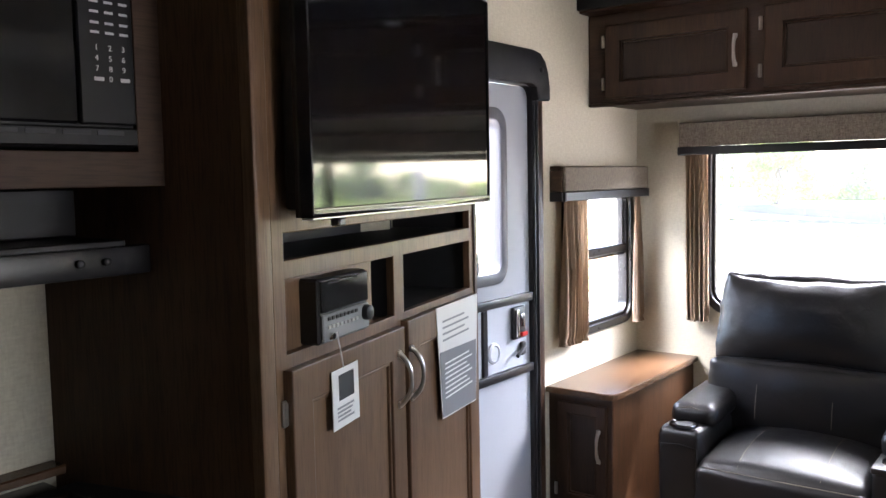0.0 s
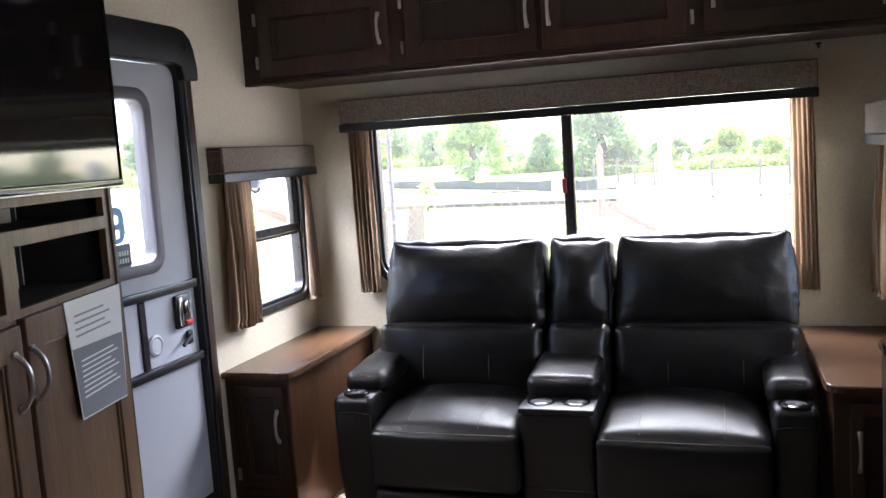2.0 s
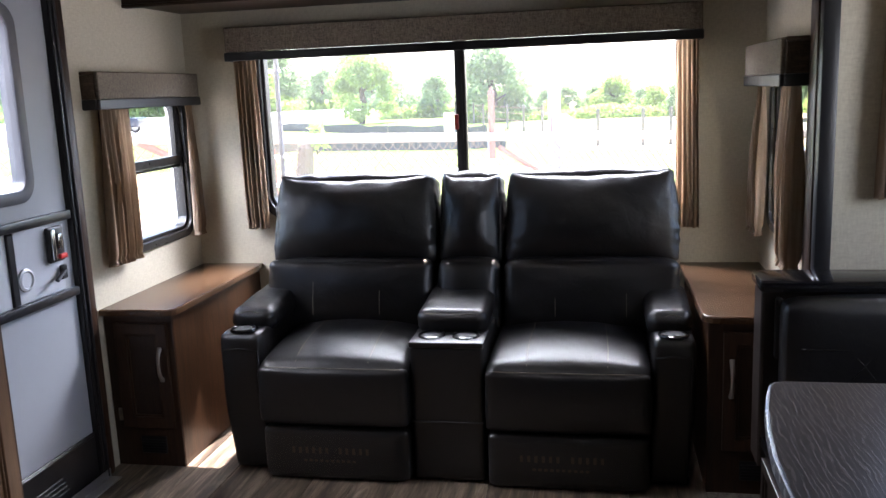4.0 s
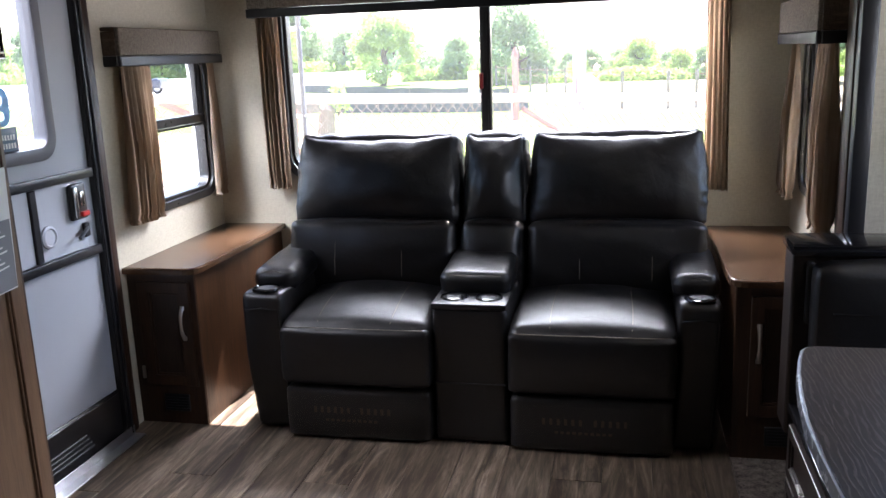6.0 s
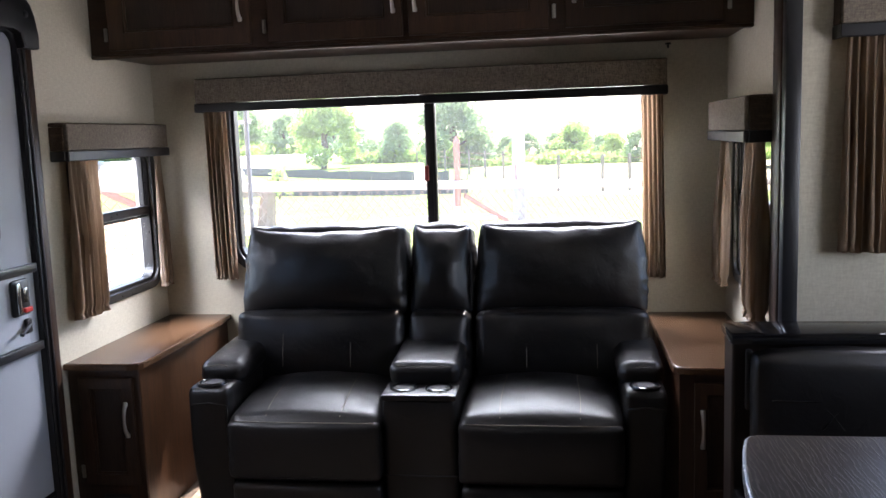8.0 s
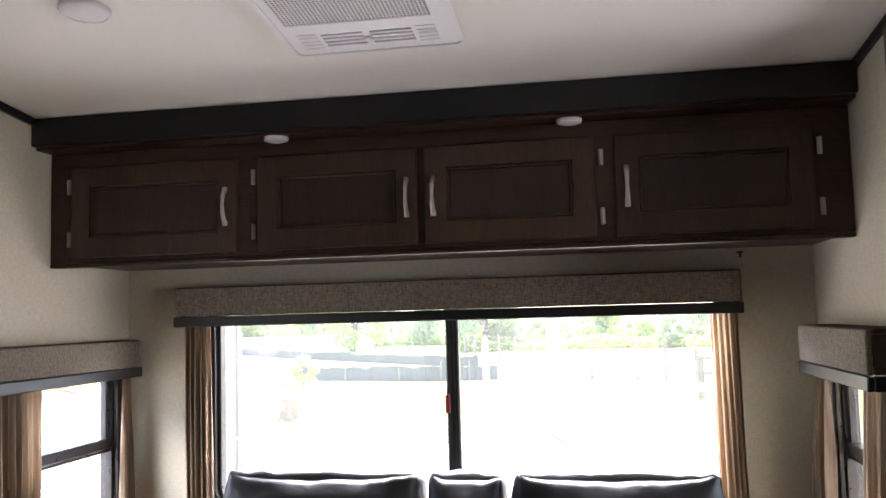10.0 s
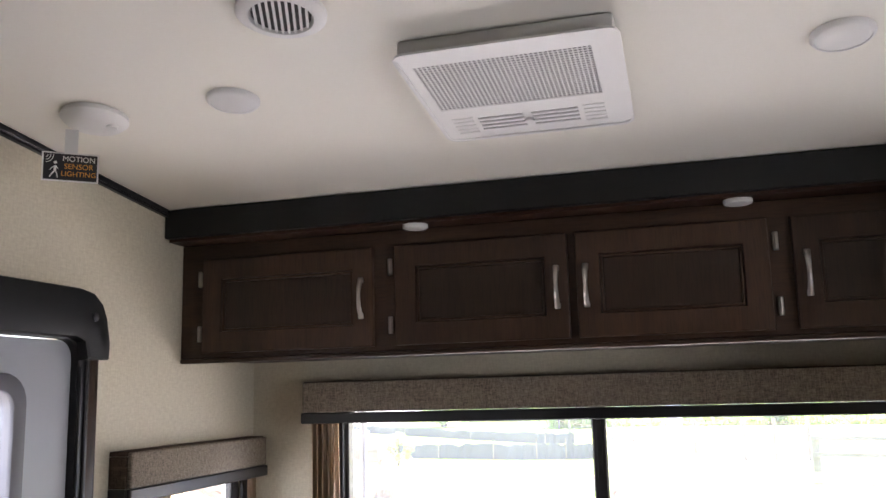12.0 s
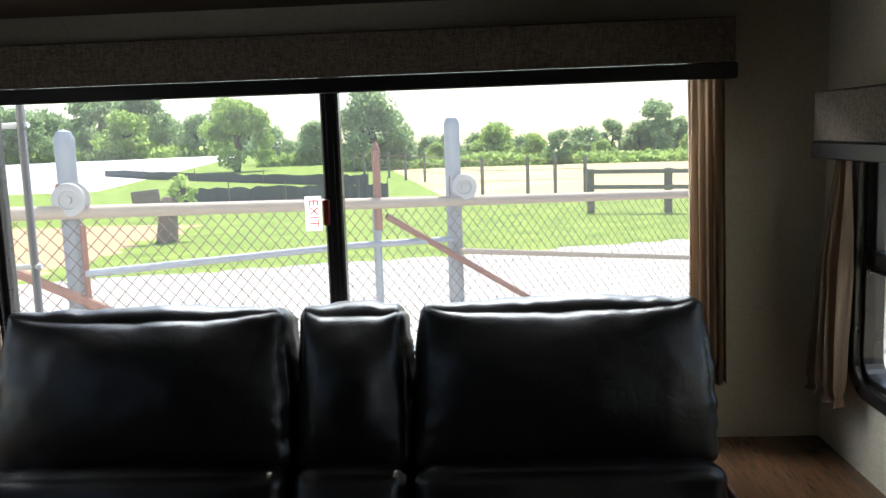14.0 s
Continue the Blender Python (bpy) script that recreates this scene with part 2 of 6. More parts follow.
def glass_mat(name, tint=(0.93, 0.95, 0.95), dust_haze=0.0):
    m = Mat(name)
    m.t.nodes.remove(m.b)
    a, b = m.t.nodes.new("ShaderNodeBsdfTransparent"), m.t.nodes.new("ShaderNodeBsdfGlossy")
    a.inputs[0].default_value = (*tint, 1)
    b.inputs["Roughness"].default_value = 0.01
    mx, fr = m.t.nodes.new("ShaderNodeMixShader"), m.t.nodes.new("ShaderNodeLayerWeight")
    fr.inputs[0].default_value = 0.5
    m.link(m.math("ADD", m.math("MULTIPLY", m.math("POWER", fr.outputs["Facing"], 4.5), 0.5), 0.025), mx.inputs[0])
    m.link(a.outputs[0], mx.inputs[1])
    m.link(b.outputs[0], mx.inputs[2])
    out = mx
    # dust film, mixed in to lay a painted haze over the view outside
    if dust_haze:
        tr, out = m.t.nodes.new("ShaderNodeBsdfTranslucent"), m.t.nodes.new("ShaderNodeMixShader")
        tr.inputs[0].default_value = (0.85, 0.87, 0.88, 1)
        m.link(m.math("MULTIPLY", m.math("ADD", m.noise(3.0, 4.0), 0.5), dust_haze), out.inputs[0])
        m.link(mx.outputs[0], out.inputs[1])
        m.link(tr.outputs[0], out.inputs[2])
    m.link(out.outputs[0], m.t.nodes["Material Output"].inputs[0])
    return m.m


GLASS = glass_mat("window_glass", dust_haze=0.010)


def sticker_mat():
    m = Mat("translucent_white_sticker", 0.6)
    m.color((0.8, 0.8, 0.8))
    tr = m.t.nodes.new("ShaderNodeBsdfTranslucent")
    tr.inputs[0].default_value = (0.85, 0.85, 0.85, 1)
    mx = m.t.nodes.new("ShaderNodeMixShader")
    mx.inputs[0].default_value = 0.7
    m.link(m.b.outputs[0], mx.inputs[1])
    m.link(tr.outputs[0], mx.inputs[2])
    m.link(mx.outputs[0], m.t.nodes["Material Output"].inputs[0])
    return m.m


STICKER = sticker_mat()
CLEAR = glass_mat("clear_plastic_film", (0.93, 0.93, 0.93))


def ground_mat():
    m = Mat("ground_grass_and_gravel", 0.9, spec=0.15)
    sep = m.t.nodes.new("ShaderNodeSeparateXYZ")
    m.link(m.co, sep.inputs[0])
    big, mid, fine = m.noise(0.25, 4.0), m.noise(1.4, 4.0), m.noise(30.0, 5.0, 0.7)
    y = m.math("ADD", sep.outputs["Y"], m.math("MULTIPLY", mid, 0.8))
    road = m.ramp(fine, [(0.3, (0.33, 0.31, 0.30)), (0.7, (0.52, 0.49, 0.47))])
    grass = m.ramp(m.math("ADD", m.math("MULTIPLY", mid, 0.6), m.math("MULTIPLY", fine, 0.4)), [(0.35, (0.10, 0.17, 0.025)), (0.65, (0.24, 0.31, 0.06))])
    dirt = m.ramp(fine, [(0.3, (0.36, 0.22, 0.12)), (0.7, (0.52, 0.37, 0.22))])
    x = sep.outputs["X"]
    near = m.math("GREATER_THAN", m.math("SUBTRACT", y, m.math("MULTIPLY", x, 0.28)), 13.4)
    field = m.ramp(m.math("ADD", m.math("MULTIPLY", big, 0.6), m.math("MULTIPLY", fine, 0.4)), [(0.35, (0.34, 0.29, 0.15)), (0.65, (0.52, 0.44, 0.26))])
    isf = m.math("MULTIPLY", m.math("GREATER_THAN", y, 26.0), m.math("GREATER_THAN", m.math("ADD", x, m.math("MULTIPLY", y, 0.18)), 5.2))
    c = m.mix(near, road, grass)
    c = m.mix(isf, c, field)
    isd = m.math("MULTIPLY", near, m.math("LESS_THAN", m.math("ADD", x, m.math("MULTIPLY", mid, 3.0)), -4.6))
    isd = m.math("MULTIPLY", isd, m.math("LESS_THAN", y, 21.0))
    c = m.mix(isd, c, dirt)
    white = m.math("MULTIPLY", m.math("LESS_THAN", m.math("ADD", x, m.math("MULTIPLY", y, 0.19)), -9.5), m.math("GREATER_THAN", y, 38.0))
    c = m.mix(white, c, m.ramp(fine, [(0.3, (0.62, 0.60, 0.57)), (0.7, (0.74, 0.72, 0.69))]))
    m.color(c).bump(fine, 0.02, 0.5)
    return m.m


GROUNDMAT = ground_mat()


def leaf_mat(name, a, b):
    m = Mat(name, 0.6, spec=0.25)
    geo = m.t.nodes.new("ShaderNodeNewGeometry")
    c = m.mix(geo.outputs["Random Per Island"], a, b)
    m.color(m.mix(m.math("MULTIPLY", m.noise(0.7, 3.0), 0.5), c, a))
    tr = m.t.nodes.new("ShaderNodeBsdfTranslucent")
    m.link(c, tr.inputs[0])
    mx = m.t.nodes.new("ShaderNodeMixShader")
    mx.inputs[0].default_value = 0.55
    m.link(m.b.outputs[0], mx.inputs[1])
    m.link(tr.outputs[0], mx.inputs[2])
    m.link(mx.outputs[0], m.t.nodes["Material Output"].inputs[0])
    return m.m


# leaf colours lifted to paint in haze and light from behind
LEAF = leaf_mat("haze_lifted_leaves", (0.26, 0.38, 0.09), (0.46, 0.60, 0.20))
# far leaves paler still, distance haze put into their colour
LEAF2 = leaf_mat("haze_paled_leaves", (0.22, 0.33, 0.15), (0.38, 0.50, 0.26))
BARK = plastic("bark", (0.12, 0.09, 0.065), 0.9)
SILT = plastic("black_silt_fabric", (0.10, 0.115, 0.125), 0.7)
CAR = plastic("dark_blue_car_paint", (0.02, 0.025, 0.045), 0.2)
RUBBER = plastic("tyre_rubber", (0.02, 0.02, 0.02), 0.8)
TRAILER = plastic("white_trailer_wall", (0.78, 0.78, 0.77), 0.35)


def table_mat():
    m = Mat("dark_table_laminate", 0.3, spec=0.22)
    w = m.node("ShaderNodeTexWave", Scale=13.0, Distortion=11.0, Detail=3.0, Detail_Scale=1.2)
    w.bands_direction = "X"
    m.link(m.scaled((2.6, 0.55, 1)), w.inputs["Vector"])
    pores = m.noise(240.0, 3.0, 0.6, (1, 0.06, 1))
    lines = m.math("MULTIPLY", m.ramp(w.outputs["Fac"], [(0.62, (0, 0, 0)), (0.85, (1, 1, 1))]), m.ramp(pores, [(0.42, (0.2, 0.2, 0.2)), (0.55, (1, 1, 1))]))
    c = m.mix(m.noise(3.0, 3.0), (0.011, 0.006, 0.0045), (0.028, 0.016, 0.0105))
    m.color(m.mix(m.math("MULTIPLY", lines, 0.5), c, (0.10, 0.078, 0.064))).rough(pores, 0.3, 0.48).bump(lines, 0.0004, 0.5)
    return m.m


TABLE = table_mat()
CARPET = fabric("speckled_carpet", (0.05, 0.04, 0.035), (0.26, 0.22, 0.19), 240.0, 0.95, False)


# ---- geometry helpers ----
def thing(name, base, label="", category="", group="", kind=""):
    ob = new(name)
    ob.location = base
    ob.empty_display_size = 0.1
    return tagged(ob, label, category, group, kind)


def origin(ob):
    p = Vector()
    while ob is not None:
        p += ob.location
        ob = ob.parent
    return p


def part(name, bm, material, parent=None, label="", smooth=False, kind="", category=""):
    """Links a bmesh, in world coordinates, as one mesh object under a thing or a part."""
    me = bpy.data.meshes.new(name)
    if parent is not None:
        bmesh.ops.translate(bm, verts=bm.verts, vec=-origin(parent))
    bm.to_mesh(me)
    bm.free()
    me.materials.append(material)
    if smooth:
        me.shade_smooth()
        if smooth != "all":
            me.set_sharp_from_angle(angle=radians(38))
    ob = new(name, me)
    ob.parent = parent
    return tagged(ob, label, category, "", kind)


def box(x0, x1, y0, y1, z0, z1, bevel=0.0, seg=1):
    bm = bmesh.new()
    bmesh.ops.create_cube(bm, size=1.0)
    for v in bm.verts:
        v.co = Vector(((x0 + x1) / 2 + v.co.x * (x1 - x0), (y0 + y1) / 2 + v.co.y * (y1 - y0), (z0 + z1) / 2 + v.co.z * (z1 - z0)))
    if bevel:
        bmesh.ops.bevel(bm, geom=list(bm.edges), offset=bevel, segments=seg, affect="EDGES", profile=0.5)
    return bm


def join(*bms):
    out = bmesh.new()
    for b in bms:
        me = bpy.data.meshes.new("tmp")
        b.to_mesh(me)
        b.free()
        out.from_mesh(me)
        bpy.data.meshes.remove(me)
    return out


def moved(bm, m):
    bmesh.ops.transform(bm, matrix=m, verts=bm.verts)
    return bm


def rrect(x0, x1, y0, y1, r=0.0, n=6):
    """The outline of a rectangle with rounded corners, anticlockwise."""
    if r <= 0:
        return [(x0, y0), (x1, y0), (x1, y1), (x0, y1)]
    pts = []
    for cx, cy, a in ((x1 - r, y0 + r, -90), (x1 - r, y1 - r, 0), (x0 + r, y1 - r, 90), (x0 + r, y0 + r, 180)):
        for i in range(n + 1):
            t = radians(a + 90 * i / n)
            pts.append((cx + r * math.cos(t), cy + r * math.sin(t)))
    return pts


def sheet(outline, holes=(), z0=-0.01, z1=0.0, bevel=0.0):
    """A plate with holes: outlines in x and y, from z0 to z1."""
    bm = bmesh.new()
    edges = []
    for loop in (outline, *holes):
        vs = [bm.verts.new((x, y, z0)) for x, y in loop]
        edges += [bm.edges.new((vs[i], vs[(i + 1) % len(vs)])) for i in range(len(vs))]
    if holes:
        bmesh.ops.triangle_fill(bm, use_beauty=True, use_dissolve=False, edges=edges, normal=(0, 0, 1))
    else:
        bm.faces.new(bm.verts)
    base = list(bm.faces)
    res = bmesh.ops.extrude_face_region(bm, geom=base)
    up = [v for v in res["geom"] if isinstance(v, bmesh.types.BMVert)]
    bmesh.ops.translate(bm, verts=up, vec=(0, 0, z1 - z0))
    bmesh.ops.recalc_face_normals(bm, faces=bm.faces)
    if bevel:
        rim = [e for e in bm.edges if len(e.link_faces) == 2 and abs(e.verts[0].co.z - z1) < 1e-6 and abs(e.verts[1].co.z - z1) < 1e-6
               and e.link_faces[0].normal.dot(e.link_faces[1].normal) < 0.5]
        bmesh.ops.bevel(bm, geom=rim, offset=bevel, segments=2, affect="EDGES", profile=0.5)
    return bm


def axes(x, z, at):
    """The matrix that lays a sheet's x and z along two world axes at a place."""
    x, z = Vector(x), Vector(z)
    y = z.cross(x)
    m = Matrix((x, y, z)).transposed().to_4x4()
    m.translation = at
    return m


REAR = axes((1, 0, 0), (0, -1, 0), (0, 0, 0))            # local x = world x, y = up, z = into the room
LEFT = axes((0, 1, 0), (1, 0, 0), (0, 0, 0))             # local x = world y
RIGHT = axes((0, -1, 0), (-1, 0, 0), (W, 0, 0))          # local x = minus world y
FRONT = axes((1, 0, 0), (0, -1, 0), (0, 0, 0))


def tube(points, r, n=8, closed_ends=True):
    """A pipe along points; r one radius or one for each."""
    bm = bmesh.new()
    rings = []
    pts = [Vector(p) for p in points]
    rs = [r] * len(pts) if isinstance(r, (int, float)) else r
    side = None
    for i, p in enumerate(pts):
        d = (pts[min(i + 1, len(pts) - 1)] - pts[max(i - 1, 0)]).normalized()
        if side is None:
            side = d.orthogonal().normalized()
        side = (side - d * side.dot(d)).normalized()
        up = d.cross(side)
        rings.append([bm.verts.new(p + (side * math.cos(2 * math.pi * k / n) + up * math.sin(2 * math.pi * k / n)) * rs[i]) for k in range(n)])
    for a, b in zip(rings, rings[1:]):
        for k in range(n):
            bm.faces.new((a[k], a[(k + 1) % n], b[(k + 1) % n], b[k]))
    if closed_ends:
        bm.faces.new(rings[0][::-1])
        bm.faces.new(rings[-1])
    bmesh.ops.recalc_face_normals(bm, faces=bm.faces)
    return bm


def lathe(profile, at=(0, 0, 0), axis="z", n=24):
    """A turned body from (radius, height) pairs."""
    bm = bmesh.new()
    rings = []
    for r, h in profile:
        rings.append([bm.verts.new((r * math.cos(2 * math.pi * k / n), r * math.sin(2 * math.pi * k / n), h)) for k in range(n)])
    for a, b in zip(rings, rings[1:]):
        for k in range(n):
            bm.faces.new((a[k], a[(k + 1) % n], b[(k + 1) % n], b[k]))
    for ring, flip in ((rings[0], True), (rings[-1], False)):
        bm.faces.new(ring[::-1] if flip else ring)
    bmesh.ops.recalc_face_normals(bm, faces=bm.faces)
    if axis == "y":
        bmesh.ops.rotate(bm, verts=bm.verts, matrix=Matrix.Rotation(radians(90), 3, "X"))
    if axis == "x":
        bmesh.ops.rotate(bm, verts=bm.verts, matrix=Matrix.Rotation(radians(90), 3, "Y"))
    bmesh.ops.translate(bm, verts=bm.verts, vec=at)
    return bm


def pillow(size, r=0.03, puff=0.0, n=14, wrinkle=0.0, seed=0, gather=0.0):
    """An upholstered block about the origin: rounded edges of radius r, faces puffed out, a little uneven."""
    bm = bmesh.new()
    bmesh.ops.create_cube(bm, size=2.0)
    bmesh.ops.subdivide_edges(bm, edges=bm.edges, cuts=n, use_grid_fill=True)
    h = Vector(size) / 2
    rr = min(r, min(h) * 0.98)
    for v in bm.verts:
        q = v.co.copy()
        p = Vector((math.copysign(abs(q[i]) ** 0.8, q[i]) * h[i] for i in range(3)))
        core = Vector((max(-(h[i] - rr), min(h[i] - rr, p[i])) for i in range(3)))
        d = p - core
        p = core + d.normalized() * rr if d.length > 1e-9 else p
        for i in range(3):
            j, k = (i + 1) % 3, (i + 2) % 3
            if abs(q[i]) > 0.999:
                p[i] += math.copysign(puff * (1 - q[j] ** 2) * (1 - q[k] ** 2), q[i]) * (0.15, 1.0, 0.5)[i]
        if wrinkle:
            w = noise.noise(p * 9 + Vector((seed * 7.3, 0, 0))) + 0.5 * noise.noise(p * 24 + Vector((0, seed * 3.1, 0)))
            p += q.normalized() * w * wrinkle
        if gather:
            side = math.exp((abs(q.x) - 1) / 0.10) * noise.noise(Vector((q.x * 2.2 + seed, p.z * 38, seed * 1.7)))
            top = math.exp((abs(q.z) - 1) / 0.12) * noise.noise(Vector((p.x * 26, q.z * 2.2, seed * 2.3)))
            p += q.normalized() * gather * (side + 0.8 * top)
        v.co = p
    bmesh.ops.recalc_face_normals(bm, faces=bm.faces)
    return bm


# ---- structure ----
def walls():
    dhole = rrect(-1.64, -0.942, 0.03, 1.765, 0.06)
    lhole = rrect(-0.66, -0.085, 0.815, 1.36, 0.06)
    part("wall_left", moved(sheet([(-1.75, -0.01), (0.0, -0.01), (0.0, WT), (-1.75, WT)], [dhole, lhole], -WALL, 0.0), LEFT), CREAM, None,
         "cream textured wallboard wall with the entry door and a small window", "wall", kind="structure")
    part("wall_left_front", box(-WALL, KIT, BACK, -1.752, -0.01, WT), CREAM, None, "cream wallboard kitchen wall", "wall", kind="structure")
    part("wall_rear", moved(sheet([(-WALL, -0.01), (W + WALL, -0.01), (W + WALL, WT), (-WALL, WT)], [rrect(0.335, 2.065, 0.86, 1.60, 0.08)], -WALL, 0.0), REAR), CREAM, None,
         "cream textured wallboard rear wall with a wide window", "wall", kind="structure")
    part("wall_right", moved(sheet([(0.0, -0.01), (0.902, -0.01), (0.902, WT), (0.0, WT)], [rrect(0.20, 0.775, 0.84, 1.36, 0.06)], -WALL, 0.0), RIGHT), CREAM, None,
         "cream textured wallboard side wall with a small window", "wall", kind="structure")
    part("wall_slide_end", moved(sheet([(W + 0.001, -0.01), (SLIDE_X, -0.01), (SLIDE_X, 1.999), (W + 0.001, 1.999)], [rrect(2.59, 3.05, 1.05, 1.64, 0.05)], -WALL, 0.0),
                                 axes((1, 0, 0), (0, -1, 0), (0, SLIDE_Y, 0))), CREAM, None,
         "cream wallboard end wall of the dinette slide-out", "wall", kind="structure")
    part("wall_slide_side", moved(sheet([(-3.6, -0.01), (SLIDE_Y + WALL, -0.01), (SLIDE_Y + WALL, 2.04), (-3.6, 2.04)], [rrect(-2.2, -1.45, 1.0, 1.62, 0.06)], 0, WALL),
                                  axes((0, 1, 0), (1, 0, 0), (SLIDE_X, 0, 0))), CREAM, None, "cream wallboard outer wall of the slide-out with its window", "wall", kind="structure")
    part("wall_slide_front", box(W, SLIDE_X + WALL, -3.655, -3.6, -0.01, WT), CREAM, None, "cream wallboard end wall", "wall", kind="structure")
    # unseen closing walls, given dark wood to cut bounced light
    part("wall_right_front", box(W, W + WALL, BACK, -3.655, -0.01, WT), WOOD, None, "unseen dark walnut side wall added to cut stray light", "wall", kind="structure")
    part("wall_front", box(-WALL, W + WALL, BACK - WALL, BACK, -0.01, WT), WOOD, None, "unseen dark walnut end wall added to cut stray light", "wall", kind="structure")
    part("slide_header", box(W, W + WALL, -3.6, -0.93, 2.0, WT), CREAM, None, "cream header over the slide-out opening", "wall", kind="structure")
    rows = [(WALL, CEIL), (SLOPE_Y, CEIL), (SLOPE_END, HIGH), (BACK - WALL, HIGH)]
    lower, upper = [(y, z) for y, z in rows], [(y, z + 0.06) for y, z in rows[::-1]]
    part("ceiling", moved(sheet(lower + upper, (), -W - WALL, WALL), axes((0, 1, 0), (-1, 0, 0), (0, 0, 0)) @ Matrix.Diagonal((1, -1, 1, 1))), CEILING, None, "off-white ceiling board, sloping down to the rear", "ceiling", kind="structure")
    part("ceiling_joint", box(0.0, W, SLOPE_END - 0.022, SLOPE_END + 0.006, HIGH - 0.007, HIGH - 0.001, 0.003), WHITE, None, "white joint strip across the ceiling", "trim", kind="structure")
    part("ceiling_slide", box(W + WALL, SLIDE_X + WALL, -3.655, SLIDE_Y + WALL, 2.0, 2.05), CEILING, None, "off-white slide-out ceiling", "ceiling", kind="structure")
    part("subfloor", box(-WALL, SLIDE_X + WALL, BACK - WALL, WALL, -0.08, FZ - 0.011), BLACK_MATT, None, "dark subfloor under the vinyl planks", "floor", kind="structure")
    part("carpet_floor", box(2.067, SLIDE_X, -3.6, -0.70, -0.010, FZ + 0.004), CARPET, None, "brown speckled carpet under the dinette slide-out", "carpet", kind="structure")
    for x0, x1, xr in ((0.0, 0.012, 0.015), (W - 0.012, W, W - 0.015)):
        front = BACK if x0 == 0.0 else -3.6
        line = [(-0.53, CEIL), (SLOPE_END, HIGH), (front, HIGH)]
        strip = [(y, z - 0.024) for y, z in line] + [(y, z - 0.001) for y, z in line[::-1]]
        part("cove_trim", moved(sheet(strip, (), -x1, -x0), axes((0, 1, 0), (-1, 0, 0), (0, 0, 0)) @ Matrix.Diagonal((1, -1, 1, 1))), BLACK, None, "black trim strip along the ceiling", "trim", kind="structure")
        part("cove_bead", tube([(xr, y, z - 0.016) for y, z in line], 0.0028, 6), BLACK, None, "raised bead on the black ceiling trim", "trim", kind="structure")
    # vertical trim at the edge of the slide-out opening
    tr = thing("slide_opening_trim", (W, -0.9, 0), "brown and black vertical moulding at the slide-out opening", "trim", kind="structure")
    part("brown_moulding", join(box(W - 0.036, W - 0.001, -0.961, -0.895, FZ, 2.14, 0.006, 2), box(W - 0.026, W - 0.001, -0.894, -0.832, FZ, 2.14, 0.004, 2)), WOOD, tr, "dark brown wooden moulding", True)
    part("black_moulding", box(W - 0.032, W + 0.012, -1.005, -0.962, FZ, 1.998, 0.006, 2), BLACK, tr, "glossy black seal strip", True)


walls()


# ---- windows ----
def rv_window(name, m, x0, x1, z0, z1, r, label, rail=None, mullion=None):
    """A window in a wall's opening: outer flange, inner frame, rail or mullion, panes."""
    win = thing(name, m @ Vector(((x0 + x1) / 2, z0, 0)), label, "window", kind="structure")
    f = 0.028
    part("window_frame", moved(sheet(rrect(x0 - f, x1 + f, z0 - f, z1 + f, r + f), [rrect(x0 + 0.004, x1 - 0.004, z0 + 0.004, z1 - 0.004, r)], 0.001, 0.014, 0.004), m), FRAME, win, "black rounded inner window frame")
    part("window_frame", moved(sheet(rrect(x0 + 0.003, x1 - 0.003, z0 + 0.003, z1 - 0.003, r), [rrect(x0 + 0.018, x1 - 0.018, z0 + 0.018, z1 - 0.018, r - 0.012)], -0.045, -0.002, 0.003), m), FRAME, win)
    pane = [rrect(x0 + 0.017, x1 - 0.017, z0 + 0.017, z1 - 0.017, r - 0.012)]
    if rail:
        part("rail", moved(join(box(x0 + 0.01, x1 - 0.01, rail - 0.017, rail + 0.017, -0.04, -0.004, 0.004), box(x0 + 0.01, x1 - 0.01, rail - 0.03, rail - 0.02, -0.03, -0.012, 0.002)), m), FRAME, win, "black horizontal sash rail")
        part("sash", moved(join(box(x1 - 0.04, x1 - 0.028, rail, z1 - 0.02, -0.034, -0.012, 0.002), box(x0 + 0.028, x0 + 0.04, rail, z1 - 0.02, -0.034, -0.012, 0.002)), m), FRAME, win, "black sliding sash frame")
        panes = [rrect(x0 + 0.016, x1 - 0.016, z0 + 0.017, rail - 0.018, 0.03), rrect(x0 + 0.016, x1 - 0.016, rail + 0.018, z1 - 0.017, 0.03)]
    elif mullion:
        part("mullion", moved(join(box(mullion - 0.022, mullion + 0.022, z0 + 0.01, z1 - 0.01, -0.036, 0.006, 0.005), box(mullion - 0.008, mullion + 0.008, z0 + 0.01, z1 - 0.01, 0.0065, 0.010, 0.001)), m), FRAME, win, "black vertical window mullion")
        panes = [rrect(x0 + 0.016, mullion - 0.018, z0 + 0.017, z1 - 0.017, 0.05), rrect(mullion + 0.018, x1 - 0.016, z0 + 0.017, z1 - 0.017, 0.05)]
    else:
        panes = pane
    for p in panes:
        g = part("pane", moved(sheet(p, (), -0.026, -0.022), m), GLASS, win, "clear window pane")
        g.visible_shadow = False
    return win


DARKRED = plastic("dark_red_plastic", (0.22, 0.015, 0.012), 0.4)
rear_win = rv_window("window_1", REAR, 0.335, 2.065, 0.86, 1.60, 0.08, "wide black-framed rear window with two panes", mullion=1.183)
part("latch", box(1.158, 1.1745, -0.020, -0.006, 1.195, 1.257, 0.003), DARKRED, rear_win, "red emergency exit latch")
sign = thing("exit_sticker", (1.14, 0.012, 1.16), "white exit sticker with red letters on the window glass", "sticker")
